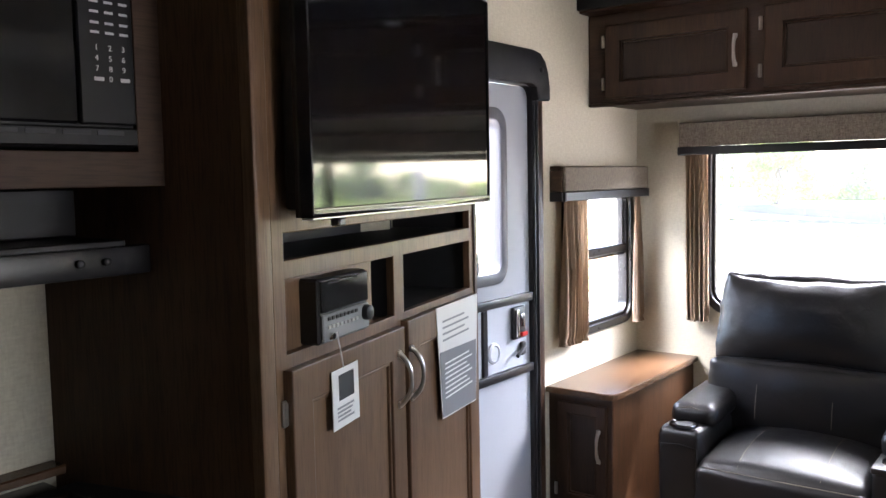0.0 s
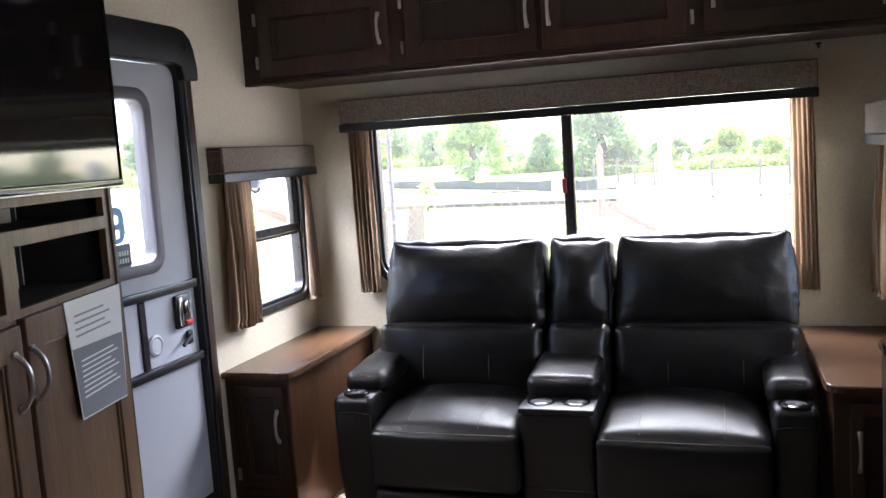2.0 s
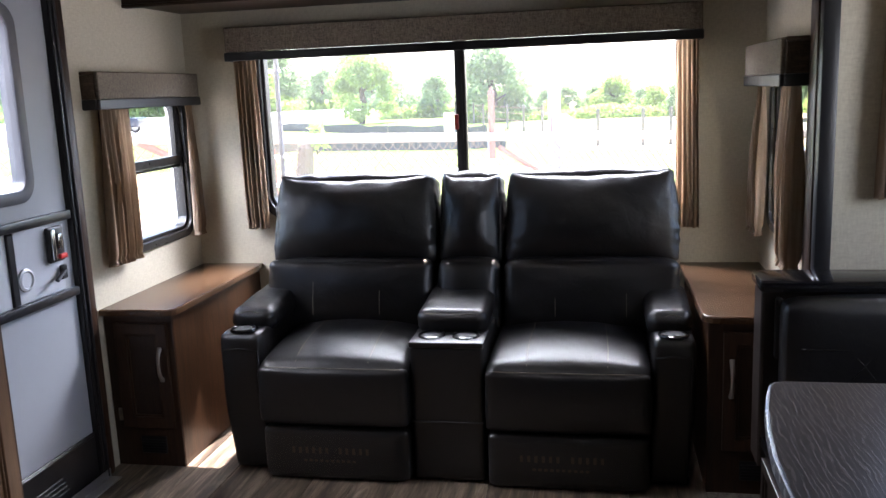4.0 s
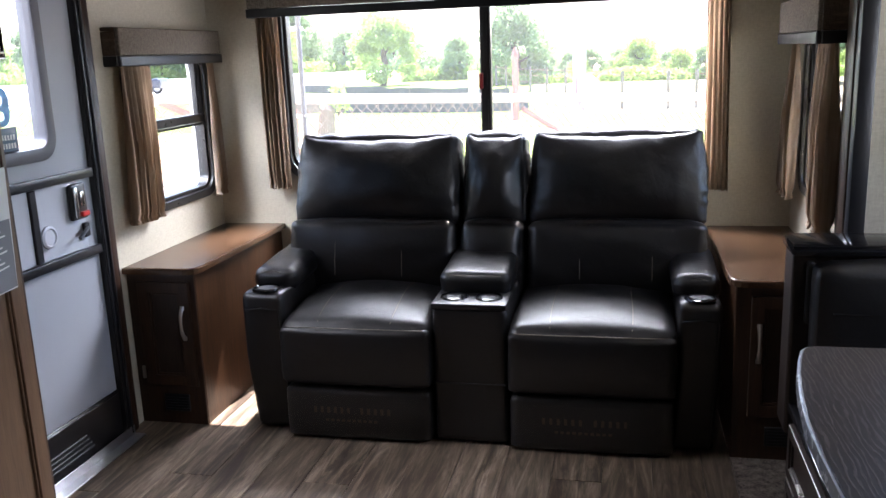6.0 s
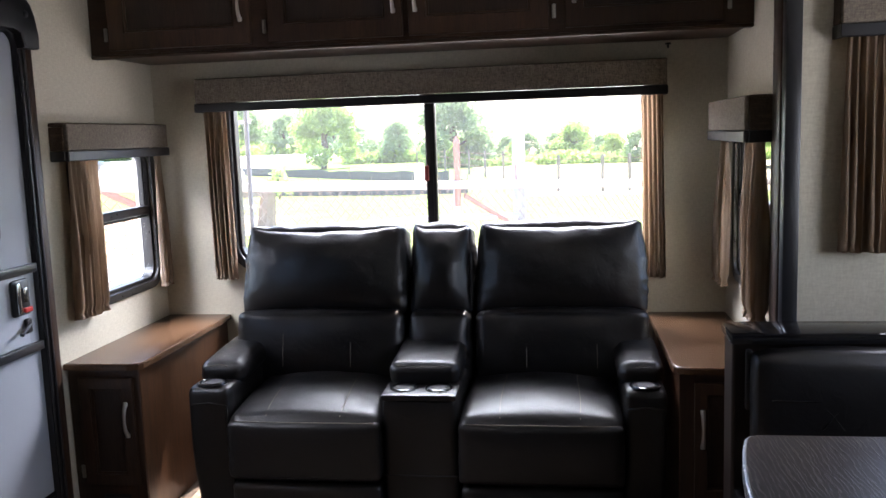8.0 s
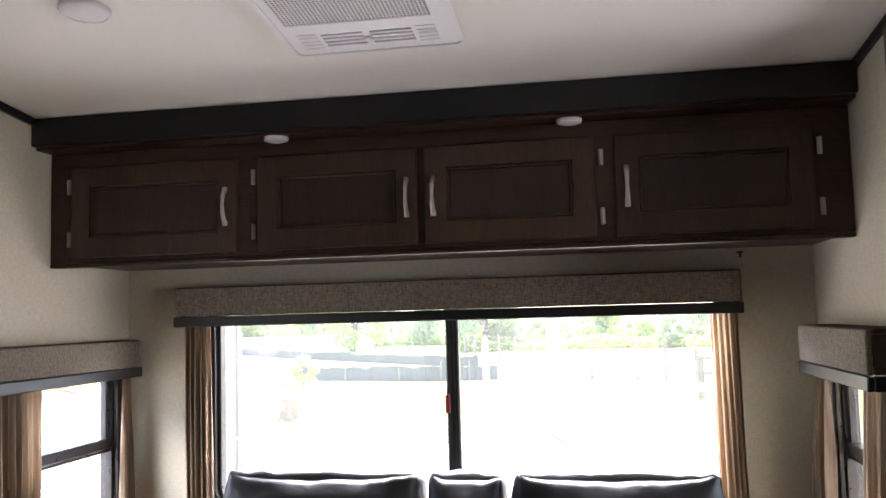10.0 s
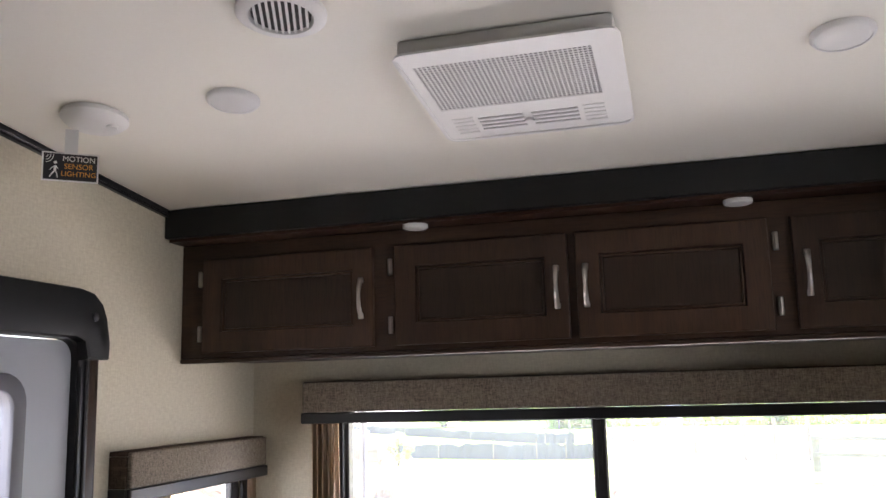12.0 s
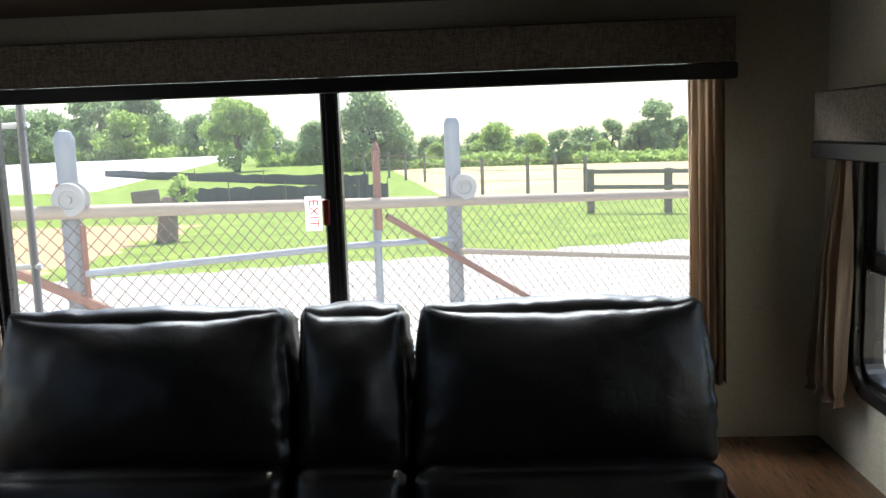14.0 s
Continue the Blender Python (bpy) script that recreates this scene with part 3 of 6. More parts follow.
part("sticker", box(1.110, 1.150, 0.010, 0.0105, 1.180, 1.264), STICKER, sign)


def words(name, text, size, m, material, parent, label="", depth=0.0006, align="CENTER"):
    """Raised writing: its x and y along the matrix's first two axes."""
    c = bpy.data.curves.new(name, "FONT")
    c.body, c.size, c.extrude, c.align_x, c.align_y = text, size, depth, align, "CENTER"
    tmp = bpy.data.objects.new(name, c)
    me = bpy.data.meshes.new_from_object(tmp)
    bpy.data.objects.remove(tmp)
    bm = bmesh.new()
    bm.from_mesh(me)
    bpy.data.meshes.remove(me)
    return part(name, moved(bm, m), material, parent, label)


words("lettering", "EXIT", 0.034, axes((0, 0, -1), (0, -1, 0), (1.130, 0.0088, 1.222)), RED, sign, "red exit lettering")
rv_window("window_2", LEFT, -0.66, -0.085, 0.815, 1.36, 0.06, "small black-framed side window with a sliding upper sash", rail=1.112)
rv_window("window_3", RIGHT, 0.20, 0.775, 0.84, 1.36, 0.06, "small black-framed side window with a sliding upper sash", rail=1.112)
rv_window("window_4", axes((1, 0, 0), (0, -1, 0), (0, SLIDE_Y, 0)), 2.59, 3.05, 1.05, 1.64, 0.05, "small black-framed window in the slide-out end wall", rail=1.36)
rv_window("window_5", axes((0, -1, 0), (-1, 0, 0), (SLIDE_X, 0, 0)), 1.45, 2.9, 1.0, 1.62, 0.06, "wide black-framed dinette window", mullion=2.17)


def valance(m, x0, x1, z0, z1, depth, label):
    """A fabric box over a window with a black lower board; x0 to x1 along the wall."""
    v = thing("window_valance", m @ Vector(((x0 + x1) / 2, z1, 0)), label, "valance")
    band = 0.036
    part("fabric_face", moved(box(x0 + 0.003, x1 - 0.003, z0 + band, z1, depth - 0.012, depth + 0.002, 0.003), m), VALANCE, v, "tweed fabric face")
    part("top_board", moved(box(x0, x1, z1 - 0.01, z1 + 0.002, 0.001, depth - 0.013, 0.002), m), VALANCE_END, v, "dark top board")
    for a, b in ((x0, x0 + 0.012), (x1 - 0.012, x1)):
        part("end_panel", moved(box(a, b, z0 + band, z1 - 0.012, 0.001, depth - 0.013, 0.002), m), VALANCE_END, v, "dark fabric end panel")
    part("lower_board", moved(join(box(x0 - 0.002, x1 + 0.002, z0, z0 + band - 0.001, depth - 0.010, depth + 0.005, 0.003),
                                   box(x0 - 0.002, x0 + 0.012, z0, z0 + band - 0.001, 0.001, depth - 0.0105, 0.002),
                                   box(x1 - 0.012, x1 + 0.002, z0, z0 + band - 0.001, 0.001, depth - 0.0105, 0.002)), m), BLACK, v, "black lower board")
    return v


valance(REAR, 0.228, 2.113, 1.504, 1.638, 0.098, "long brown tweed valance with black lower board, rear window")
valance(LEFT, -0.775, -0.03, 1.334, 1.462, 0.066, "short brown tweed valance with black lower board, side window")
valance(RIGHT, 0.187, 0.826, 1.326, 1.464, 0.10, "short brown tweed valance with black lower board, side window")
valance(axes((1, 0, 0), (0, -1, 0), (0, SLIDE_Y, 0)), 2.45, 3.13, 1.60, 1.745, 0.07, "short brown tweed valance over the slide-out window")
valance(axes((0, -1, 0), (-1, 0, 0), (SLIDE_X, 0, 0)), 1.3, 3.05, 1.60, 1.745, 0.07, "long brown tweed valance over the dinette window")


def curtain(m, top, bottom, z_top, z_bot, depth, folds, seed, label):
    """A gathered curtain panel: top and bottom are (from, to) along the wall."""
    rnd = random.Random(seed)
    c = thing("curtain", m @ Vector(((top[0] + top[1]) / 2, z_top, 0.03)), label, "curtain")
    nx, nz = folds * 10, 26
    ph = [rnd.uniform(-0.6, 0.6) for _ in range(folds + 2)]
    bm = bmesh.new()
    rows = []
    for j in range(nz + 1):
        v = j / nz
        row = []
        for i in range(nx + 1):
            u = i / nx
            k = u * folds
            a = ph[int(k)] * (1 - k % 1) + ph[int(k) + 1] * (k % 1)
            x = (top[0] + (top[1] - top[0]) * u) * (1 - v) + (bottom[0] + (bottom[1] - bottom[0]) * u) * v
            amp = depth * (0.42 + 0.58 * min(1, v * 2.2)) * (0.8 + 0.3 * math.sin(3.1 * a + 2 * v))
            gather = 1.0 - 0.35 * math.exp(-((v - 0.965) / 0.012) ** 2)
            y = 0.022 + depth / 2 + amp * 0.5 * gather * math.sin(2 * math.pi * (k + 0.35 * a * v))
            x += 0.006 * math.sin(4 * math.pi * (k + a)) * v
            row.append(bm.verts.new((x, z_top + (z_bot - z_top) * v + 0.004 * math.sin(6 * k) * (v > 0.99), y)))
        rows.append(row)
    for a, b in zip(rows, rows[1:]):
        for i in range(nx):
            bm.faces.new((a[i], a[i + 1], b[i + 1], b[i]))
    bmesh.ops.solidify(bm, geom=bm.faces[:], thickness=0.0012)
    part("drape", moved(bm, m), CURTAIN, c, smooth="all")
    return c


CL = "tan satin curtain panel gathered beside the window"
curtain(REAR, (0.236, 0.335), (0.25, 0.338), 1.512, 0.80, 0.035, 5, 1, CL)
curtain(REAR, (2.018, 2.103), (2.022, 2.112), 1.512, 0.79, 0.035, 5, 2, CL)
curtain(LEFT, (-0.745, -0.555), (-0.775, -0.575), 1.34, 0.785, 0.045, 7, 3, CL)
curtain(LEFT, (-0.115, -0.058), (-0.12, -0.052), 1.34, 0.785, 0.04, 3, 4, CL)
curtain(RIGHT, (0.197, 0.225), (0.085, 0.225), 1.33, 0.785, 0.05, 3, 5, CL)
curtain(RIGHT, (0.64, 0.81), (0.66, 0.82), 1.33, 0.775, 0.055, 7, 6, CL)
curtain(axes((1, 0, 0), (0, -1, 0), (0, SLIDE_Y, 0)), (2.475, 2.60), (2.468, 2.605), 1.605, 1.02, 0.045, 6, 7, CL)
curtain(axes((1, 0, 0), (0, -1, 0), (0, SLIDE_Y, 0)), (3.03, 3.11), (3.03, 3.11), 1.605, 1.02, 0.045, 4, 8, CL)


# ---- cabinet pieces ----
def pull(parent, at, length, m=None, standoff=0.020):
    """A bowed bar handle, upright at a place, standing out along the matrix's z."""
    m = m or axes((1, 0, 0), (0, -1, 0), at)
    pts, rs = [], []
    for i in range(13):
        u = i / 12 * 2 - 1
        pts.append((0, u * length / 2, 0.002 + standoff * (1 - abs(u) ** 2.6)))
        rs.append(0.0045 + 0.002 * abs(u))
    bm = tube(pts, rs, 8)
    bmesh.ops.scale(bm, vec=(1.2, 1, 1), verts=bm.verts)
    part("handle", moved(join(bm, box(-0.008, 0.008, length / 2 - 0.010, length / 2 + 0.006, 0.0, 0.007, 0.002), box(-0.008, 0.008, -length / 2 - 0.006, -length / 2 + 0.010, 0.0, 0.007, 0.002)), m), NICKEL, parent, "brushed nickel bow handle", True)


def hinge(parent, m):
    part("hinge", moved(join(box(-0.007, 0.007, -0.024, 0.024, 0.0, 0.006, 0.002), moved(tube([(0.0, -0.02, 0.007), (0.0, 0.02, 0.007)], 0.0035, 6), Matrix())), m), NICKEL, parent, "nickel hinge")


def shaker_door(parent, m, x0, x1, z0, z1, frame_mat, panel_mat, rail=0.052, thick=0.019, label="shaker cabinet door"):
    """A framed door with a recessed panel, in front of the plane of m."""
    door = part("door", moved(join(sheet(rrect(x0, x1, z0, z1), [rrect(x0 + rail, x1 - rail, z0 + rail, z1 - rail)], 0.001, thick, 0.003),
                                   sheet(rrect(x0 + rail + 0.001, x1 - rail - 0.001, z0 + rail + 0.001, z1 - rail - 0.001), [rrect(x0 + rail + 0.008, x1 - rail - 0.008, z0 + rail + 0.008, z1 - rail - 0.008)], 0.001, thick - 0.005, 0.002)), m),
                frame_mat, parent, label)
    part("door_panel", moved(box(x0 + rail + 0.0085, x1 - rail - 0.0085, z0 + rail + 0.0085, z1 - rail - 0.0085, 0.001, thick - 0.011, 0.001), m), panel_mat, door, "recessed door panel")
    return door


def face(x, z, at):
    return axes(x, z, at)


# overhead cabinets across the rear
oh_y = -0.458
oh = thing("overhead_cabinet", (W / 2, 0, 1.70), "long dark walnut overhead cabinet with four doors above the rear window", "cabinet")
part("body", box(0.001, W - 0.001, oh_y, -0.001, 1.712, 2.053, 0.002), WOOD_X, oh, "dark walnut cabinet box")
part("bottom_moulding", box(0.002, W - 0.002, oh_y - 0.006, oh_y + 0.03, 1.698, 1.711, 0.004, 2), WOOD_X, oh, "dark walnut lower moulding")
part("light_strip", box(0.03, W - 0.03, oh_y + 0.031, oh_y + 0.038, 1.700, 1.710, 0.002), STEEL, oh, "slim metal strip under the cabinet")
FM = axes((1, 0, 0), (0, -1, 0), (0, oh_y, 0))
for (x0, x1, hx, gx) in ((0.082, 0.622, 0.588, 0.066), (0.688, 1.172, 1.142, 0.670), (1.194, 1.676, 1.219, 1.694), (1.732, 2.250, 1.762, 2.270)):
    d = shaker_door(oh, FM, x0, x1, 1.726, 2.005, WOOD, PANEL, 0.062, label="dark walnut shaker cabinet door")
    pull(d, None, 0.105, axes((1, 0, 0), (0, -1, 0), (hx, oh_y - 0.0195, 1.862)))
    for hz in (1.784, 1.948):
        hinge(oh, axes((1, 0, 0), (0, -1, 0), (gx, oh_y - 0.001, hz)))
fas = thing("ceiling_fascia", (W / 2, -0.5, CEIL), "black padded fascia board along the ceiling above the cabinets", "fascia", kind="structure")
part("fascia_board", box(0.002, W - 0.002, -0.560, -0.535, 2.062, CEIL - 0.001, 0.004, 2), BLACK_MATT, fas)
part("soffit", box(0.002, W - 0.002, -0.534, -0.001, 2.0545, CEIL - 0.001), SOFFIT, fas, "dark stained soffit strip")
part("knob", lathe([(0.004, 0), (0.004, 0.012), (0.011, 0.014), (0.011, 0.02)], (2.12, -0.05, 1.678), n=12), BLACK, oh, "small black catch")


def puck(x, y, z, r, name="ceiling_light", label="round white flush ceiling light"):
    t = thing(name, (x, y, z), label, "ceiling light", "round ceiling lights")
    part("trim_ring", lathe([(r, 0), (r, -0.006), (r * 0.93, -0.011), (r * 0.86, -0.012), (r * 0.86, -0.004), (r * 0.8, -0.004)], (x, y, z - 0.0005), n=28), WHITE, t, "white trim ring", True)
    part("diffuser", lathe([(r * 0.85, -0.001), (r * 0.85, -0.010), (r * 0.7, -0.013), (r * 0.35, -0.015), (0.001, -0.0155)], (x, y, z - 0.0006), n=28), WHITE, t, "frosted white diffuser", True)
    return t


puck(0.760, -0.502, 2.0555, 0.036, "puck_light", "small round white puck light in the soffit")
puck(1.611, -0.490, 2.0555, 0.036, "puck_light", "small round white puck light in the soffit")


def on_slope(t):
    """Tips a fitting made on the flat ceiling onto the sloping part, about the line where the slope begins."""
    a = math.atan(SLOPE)
    y = t.location.y - SLOPE_Y
    t.location.y, t.location.z = SLOPE_Y + y * math.cos(a), t.location.z - y * math.sin(a)
    t.rotation_euler.x = -a
    return t


on_slope(puck(0.579, -1.188, CEIL, 0.056))
on_slope(puck(1.768, -1.141, CEIL, 0.056))


# low side cabinets
def low_cabinet(x0, x1, front, mirror, label):
    cab = thing("side_cabinet", ((x0 + x1) / 2, front / 2, 0), label, "cabinet")
    a, b = (x0 + 0.001, x1 - 0.02) if not mirror else (x0 + 0.02, x1 - 0.001)
    part("body", box(a, b, front + 0.0285, -0.001, FZ, 0.620, 0.002), LIT_SIDE_WOOD, cab, "stained walnut cabinet body, lightened as if lit")
    # same wood in its darker tone, painting in the front's shade
    part("face_frame", box(a + 0.001, b - 0.001, front + 0.0228, front + 0.028, FZ, 0.619, 0.0015), WOOD, cab, "walnut face frame, darker as the unlit front")
    top = sheet([(x0 + 0.001, front), (x1 - 0.05, front), (x1 - 0.03, front + 0.004), (x1 - 0.012, front + 0.014), (x1 - 0.003, front + 0.032), (x1, front + 0.06), (x1, -0.001), (x0 + 0.001, -0.001)], (), 0.621, 0.643, 0.006)
    if mirror:
        bmesh.ops.scale(top, vec=(-1, 1, 1), verts=top.verts)
        bmesh.ops.translate(top, vec=(x0 + x1, 0, 0), verts=top.verts)
        bmesh.ops.reverse_faces(top, faces=top.faces)
    part("worktop", top, TOPWOOD, cab, "satin brown laminate top")
    m = axes((1, 0, 0), (0, -1, 0), (0, front + 0.023, 0))
    dx0, dx1 = a + 0.045, b - 0.02
    d = shaker_door(cab, m, dx0, dx1, 0.205, 0.592, WOOD, PANEL, 0.04, 0.016, "dark walnut shaker door")
    hx = (dx1 - 0.026) if not mirror else (dx0 + 0.024)
    pull(d, None, 0.115, axes((1, 0, 0), (0, -1, 0), (hx, front + 0.006, 0.445)))
    hinge(cab, axes((1, 0, 0), (0, -1, 0), (a + 0.03 if not mirror else b - 0.01, front + 0.0225, 0.25)))
    part("vent_grille", moved(join(box(a + 0.10, a + 0.2, 0.105, 0.17, 0.001, 0.006, 0.002), *[box(a + 0.106, a + 0.194, 0.113 + i * 0.0105, 0.117 + i * 0.0105, 0.0062, 0.009) for i in range(5)]), m), BLACK, cab, "black vent grille")
    return cab


low_cabinet(0.0, 0.283, -0.818, False, "low walnut side cabinet with one door and a shiny brown top")
low_cabinet(2.045, W, -0.835, True, "low walnut side cabinet beside the dinette with a shiny brown top")


from mathutils.bvhtree import BVHTree


# ---- theatre sofa ----
def sofa():
    s = thing("theatre_sofa", (1.26, -0.45, 0), "black leather two-seat reclining theatre sofa with a centre console", "sofa")

    skin = []

    def pad(name, c, size, label, parent=s, r=0.03, puff=0.0, rx=0, wr=0.002, n=14, seed=0, tweak=None, gather=0.0):
        bm = pillow(size, r, puff, n, wr, seed, gather)
        if tweak:
            for v in bm.verts:
                v.co = tweak(v.co)
        bm = moved(bm, pose(*c, rx))
        skin[:] = skin[-1:] + [BVHTree.FromBMesh(bm)]
        return part(name, bm, LEATHER, parent, label, smooth="all")

    def lay(origin, d):
        """The point where a thread laid along d meets the padding last made."""
        hits = [h for h in (s.ray_cast(Vector(origin), Vector(d)) for s in skin) if h[0]]
        h = min(hits, key=lambda h: h[3])
        return h[0] + h[1] * 0.0004

    def stitch(points, parent, name="stitching", r=0.0012):
        part(name, tube(points, r, 5), THREAD, parent, "pale stitched seam")

    def backs(x0, x1, seed, mid=False):
        w, cx = x1 - x0, (x0 + x1) / 2
        b = pad("backrest", (cx, -0.247, 0.852), (w, 0.16, 0.33), "puffed black leather upper back cushion", r=0.024, puff=0.066, rx=-15, wr=0.004, n=40, seed=seed, gather=0.006,
                tweak=lambda p: Vector((p.x * (1 - 0.045 * (p.z > 0) * p.z / 0.16), p.y, p.z + 0.024 * (abs(p.x) / (w / 2)) ** 4 * max(0, p.z / 0.16))))
        low = pad("lumbar_cushion", (cx, -0.372, 0.595), (w - 0.002, 0.17, 0.265), "black leather lumbar cushion", r=0.03, puff=0.028, rx=-12, wr=0.003, n=30, seed=seed + 3, gather=0.0045)
        if not mid:
            for fx in (0.3, 0.7):
                x = x0 + w * fx
                stitch([(x, -0.492 + 0.0, 0.545), (x, -0.485, 0.60), (x, -0.468, 0.66), (x, -0.448, 0.70)], low)
        part("piping", tube([(x0 + 0.05, -0.420, 0.712), (cx, -0.432, 0.710), (x1 - 0.05, -0.420, 0.712)], 0.004, 8), LEATHER, b, "leather piping between the cushions", smooth="all")

    backs(0.480, 1.124, 1)
    backs(1.141, 1.374, 2, True)
    backs(1.391, 2.012, 3)
    part("back_frame", box(0.50, 1.99, -0.20, -0.08, 0.06, 0.86, 0.03, 3), LEATHER, s, "black leather back shell", True)
    for i, (x0, x1) in enumerate(((0.592, 1.114), (1.368, 1.895))):
        cx, w = (x0 + x1) / 2, x1 - x0
        seat = pad("seat_cushion", (cx, -0.61, 0.434), (w, 0.50, 0.125), "black leather seat cushion", r=0.038, puff=0.012, wr=0.002, n=30, seed=10 + i, gather=0.002,
                   tweak=lambda p: Vector((p.x, p.y, p.z + (p.z > 0) * (0.030 * (1 - (p.x / 0.27) ** 2) * (1 - ((p.y - 0.04) / 0.29) ** 2) - 0.020 * max(0, -p.y / 0.25) ** 1.5))))
        pad("seat_front", (cx, -0.806, 0.360), (w - 0.002, 0.125, 0.198), "black leather seat front", r=0.018, puff=0.014, wr=0.002, n=24, seed=20 + i, gather=0.003)
        for fx in (0.26, 0.74):
            x = x0 + w * fx
            stitch([lay((x + 0.012 * math.sin(k * 0.5) * (0.5 - fx), -0.44 - 0.0335 * k, 1.0), (0, 0, -1)) for k in range(13)], seat, r=0.0015)
        stitch([lay((x0 + 0.022 + (w - 0.044) * k / 20, -1.5, 0.4595), (0, 1, 0)) for k in range(21)], seat, r=0.0017)
        fr = pad("footrest", (cx, -0.81, 0.155), (w - 0.01, 0.10, 0.185), "black leather footrest panel", r=0.022, puff=0.006, wr=0.0015, seed=30 + i)
        film_bm = bmesh.new()
        nx, nz, rows = 26, 8, []
        rr = random.Random(40 + i)
        for j in range(nz + 1):
            rows.append([film_bm.verts.new((x0 + 0.022 + (w - 0.044) * k / nx, -0.873 + 0.004 * noise.noise(Vector((k * 0.5, j * 0.8, i * 5))) + (0.009 if j == nz else 0), 0.062 + 0.192 * j / nz)) for k in range(nx + 1)])
        for p, q in zip(rows, rows[1:]):
            for k in range(nx):
                film_bm.faces.new((p[k], p[k + 1], q[k + 1], q[k]))
        fm = part("protective_film", film_bm, CLEAR, fr, "clear plastic protective film", smooth="all")
        fm.visible_shadow = False
        # brand marking kept as plain bars
        bars = [box(x0 + 0.11 + k * 0.0235, x0 + 0.11 + k * 0.0235 + 0.010, -0.8665, -0.8655, 0.160, 0.182) for k in range(12) if k != 6]
        bars += [box(x0 + 0.15 + k * 0.019, x0 + 0.15 + k * 0.019 + 0.011, -0.8665, -0.8655, 0.130, 0.139) for k in range(10)]
        part("printed_mark", join(*bars), TAN_MARK, fr, "faded tan printed mark", kind="stuff")
    for i, (x0, x1, flip) in enumerate(((0.438, 0.590, 1), (1.897, 2.034, -1))):
        cx, w = (x0 + x1) / 2, x1 - x0
        pad("arm", (cx, -0.46, 0.311), (w, 0.70, 0.498), "black leather arm with a cup holder", r=0.022, puff=0.003, wr=0.001, seed=50 + i,
            tweak=lambda p, f=flip: Vector((p.x + f * 0.02 * max(0, -p.z) / 0.265, p.y + 0.015 * max(0, -p.z) / 0.265, p.z)))
        part("arm_welt", tube([(x0 + 0.012, -0.812, 0.50), (cx, -0.815, 0.508), (x1 - 0.012, -0.812, 0.50), (x1 - 0.012 + flip * 0.015, -0.80, 0.075)], 0.0035, 6), LEATHER, s, "leather welt", smooth="all")
        ap = pad("arm_pad", (cx + 0.006 * flip, -0.525, 0.588), (w + 0.012, 0.36, 0.085), "padded black leather armrest", r=0.036, puff=0.008, rx=4, wr=0.002, n=22, seed=60 + i, gather=0.0025)
        stitch([(x0 + 0.008, -0.695, 0.568), (x0 + 0.025, -0.700, 0.600), (cx, -0.699, 0.6125), (x1 - 0.025, -0.700, 0.600), (x1 - 0.008, -0.695, 0.568)], ap)
        cup(s, cx, -0.755, 0.563, 0.043)
    pad("console", (1.240, -0.50, 0.302), (0.250, 0.66, 0.476), "black leather console body", r=0.018, puff=0.002, wr=0.001)
    part("console_seam", tube([(1.119, -0.834, 0.275), (1.240, -0.836, 0.275), (1.361, -0.834, 0.275)], 0.003, 6), BLACK, s, "console seam")
    part("console_frame", join(box(1.116, 1.364, -0.834, -0.66, 0.527, 0.548, 0.006, 2)), LEATHER, s, "leather console top edge", True)
    cp = pad("console_pad", (1.238, -0.535, 0.587), (0.240, 0.33, 0.085), "padded black leather console lid", r=0.03, puff=0.010, rx=5, wr=0.002, n=22, gather=0.002)
    stitch([(1.131, -0.684, 0.597), (1.153, -0.70, 0.608), (1.323, -0.70, 0.608), (1.345, -0.684, 0.597), (1.349, -0.40, 0.620)], cp)
    cup(s, 1.180, -0.752, 0.549, 0.041)
    cup(s, 1.297, -0.752, 0.549, 0.041)
    part("base_rail", box(0.50, 2.00, -0.78, -0.15, FZ + 0.012, 0.09, 0.004), BLACK_MATT, s, "black base rail")
    for x in (0.52, 1.2, 2.0):
        for y in (-0.74, -0.2):
            part("foot", lathe([(0.02, 0), (0.022, 0.012)], (x, y, FZ), n=10), BLACK_MATT, s, "black foot")
    part("red_cord", tube([(0.66, -0.79, 0.068), (0.85, -0.80, 0.060), (1.08, -0.79, 0.068)], 0.002, 5), RED, s, "thin red cord")


def cup(parent, x, y, z, r):
    part("cup_holder", lathe([(r - 0.012, -0.012), (r - 0.003, -0.004), (r - 0.003, 0.003), (r, 0.005), (r + 0.004, 0.004), (r + 0.006, -0.001), (r + 0.003, -0.003)], (x, y, z), n=28), GLOSS, parent, "glossy black cup holder ring", True)
    part("cup_well", lathe([(r - 0.013, 0.0035), (r - 0.013, 0.0015), (0.002, 0.001)], (x, y, z), n=24), DARKPRINT_AND_SHADE, parent, "dark cup well")


sofa()


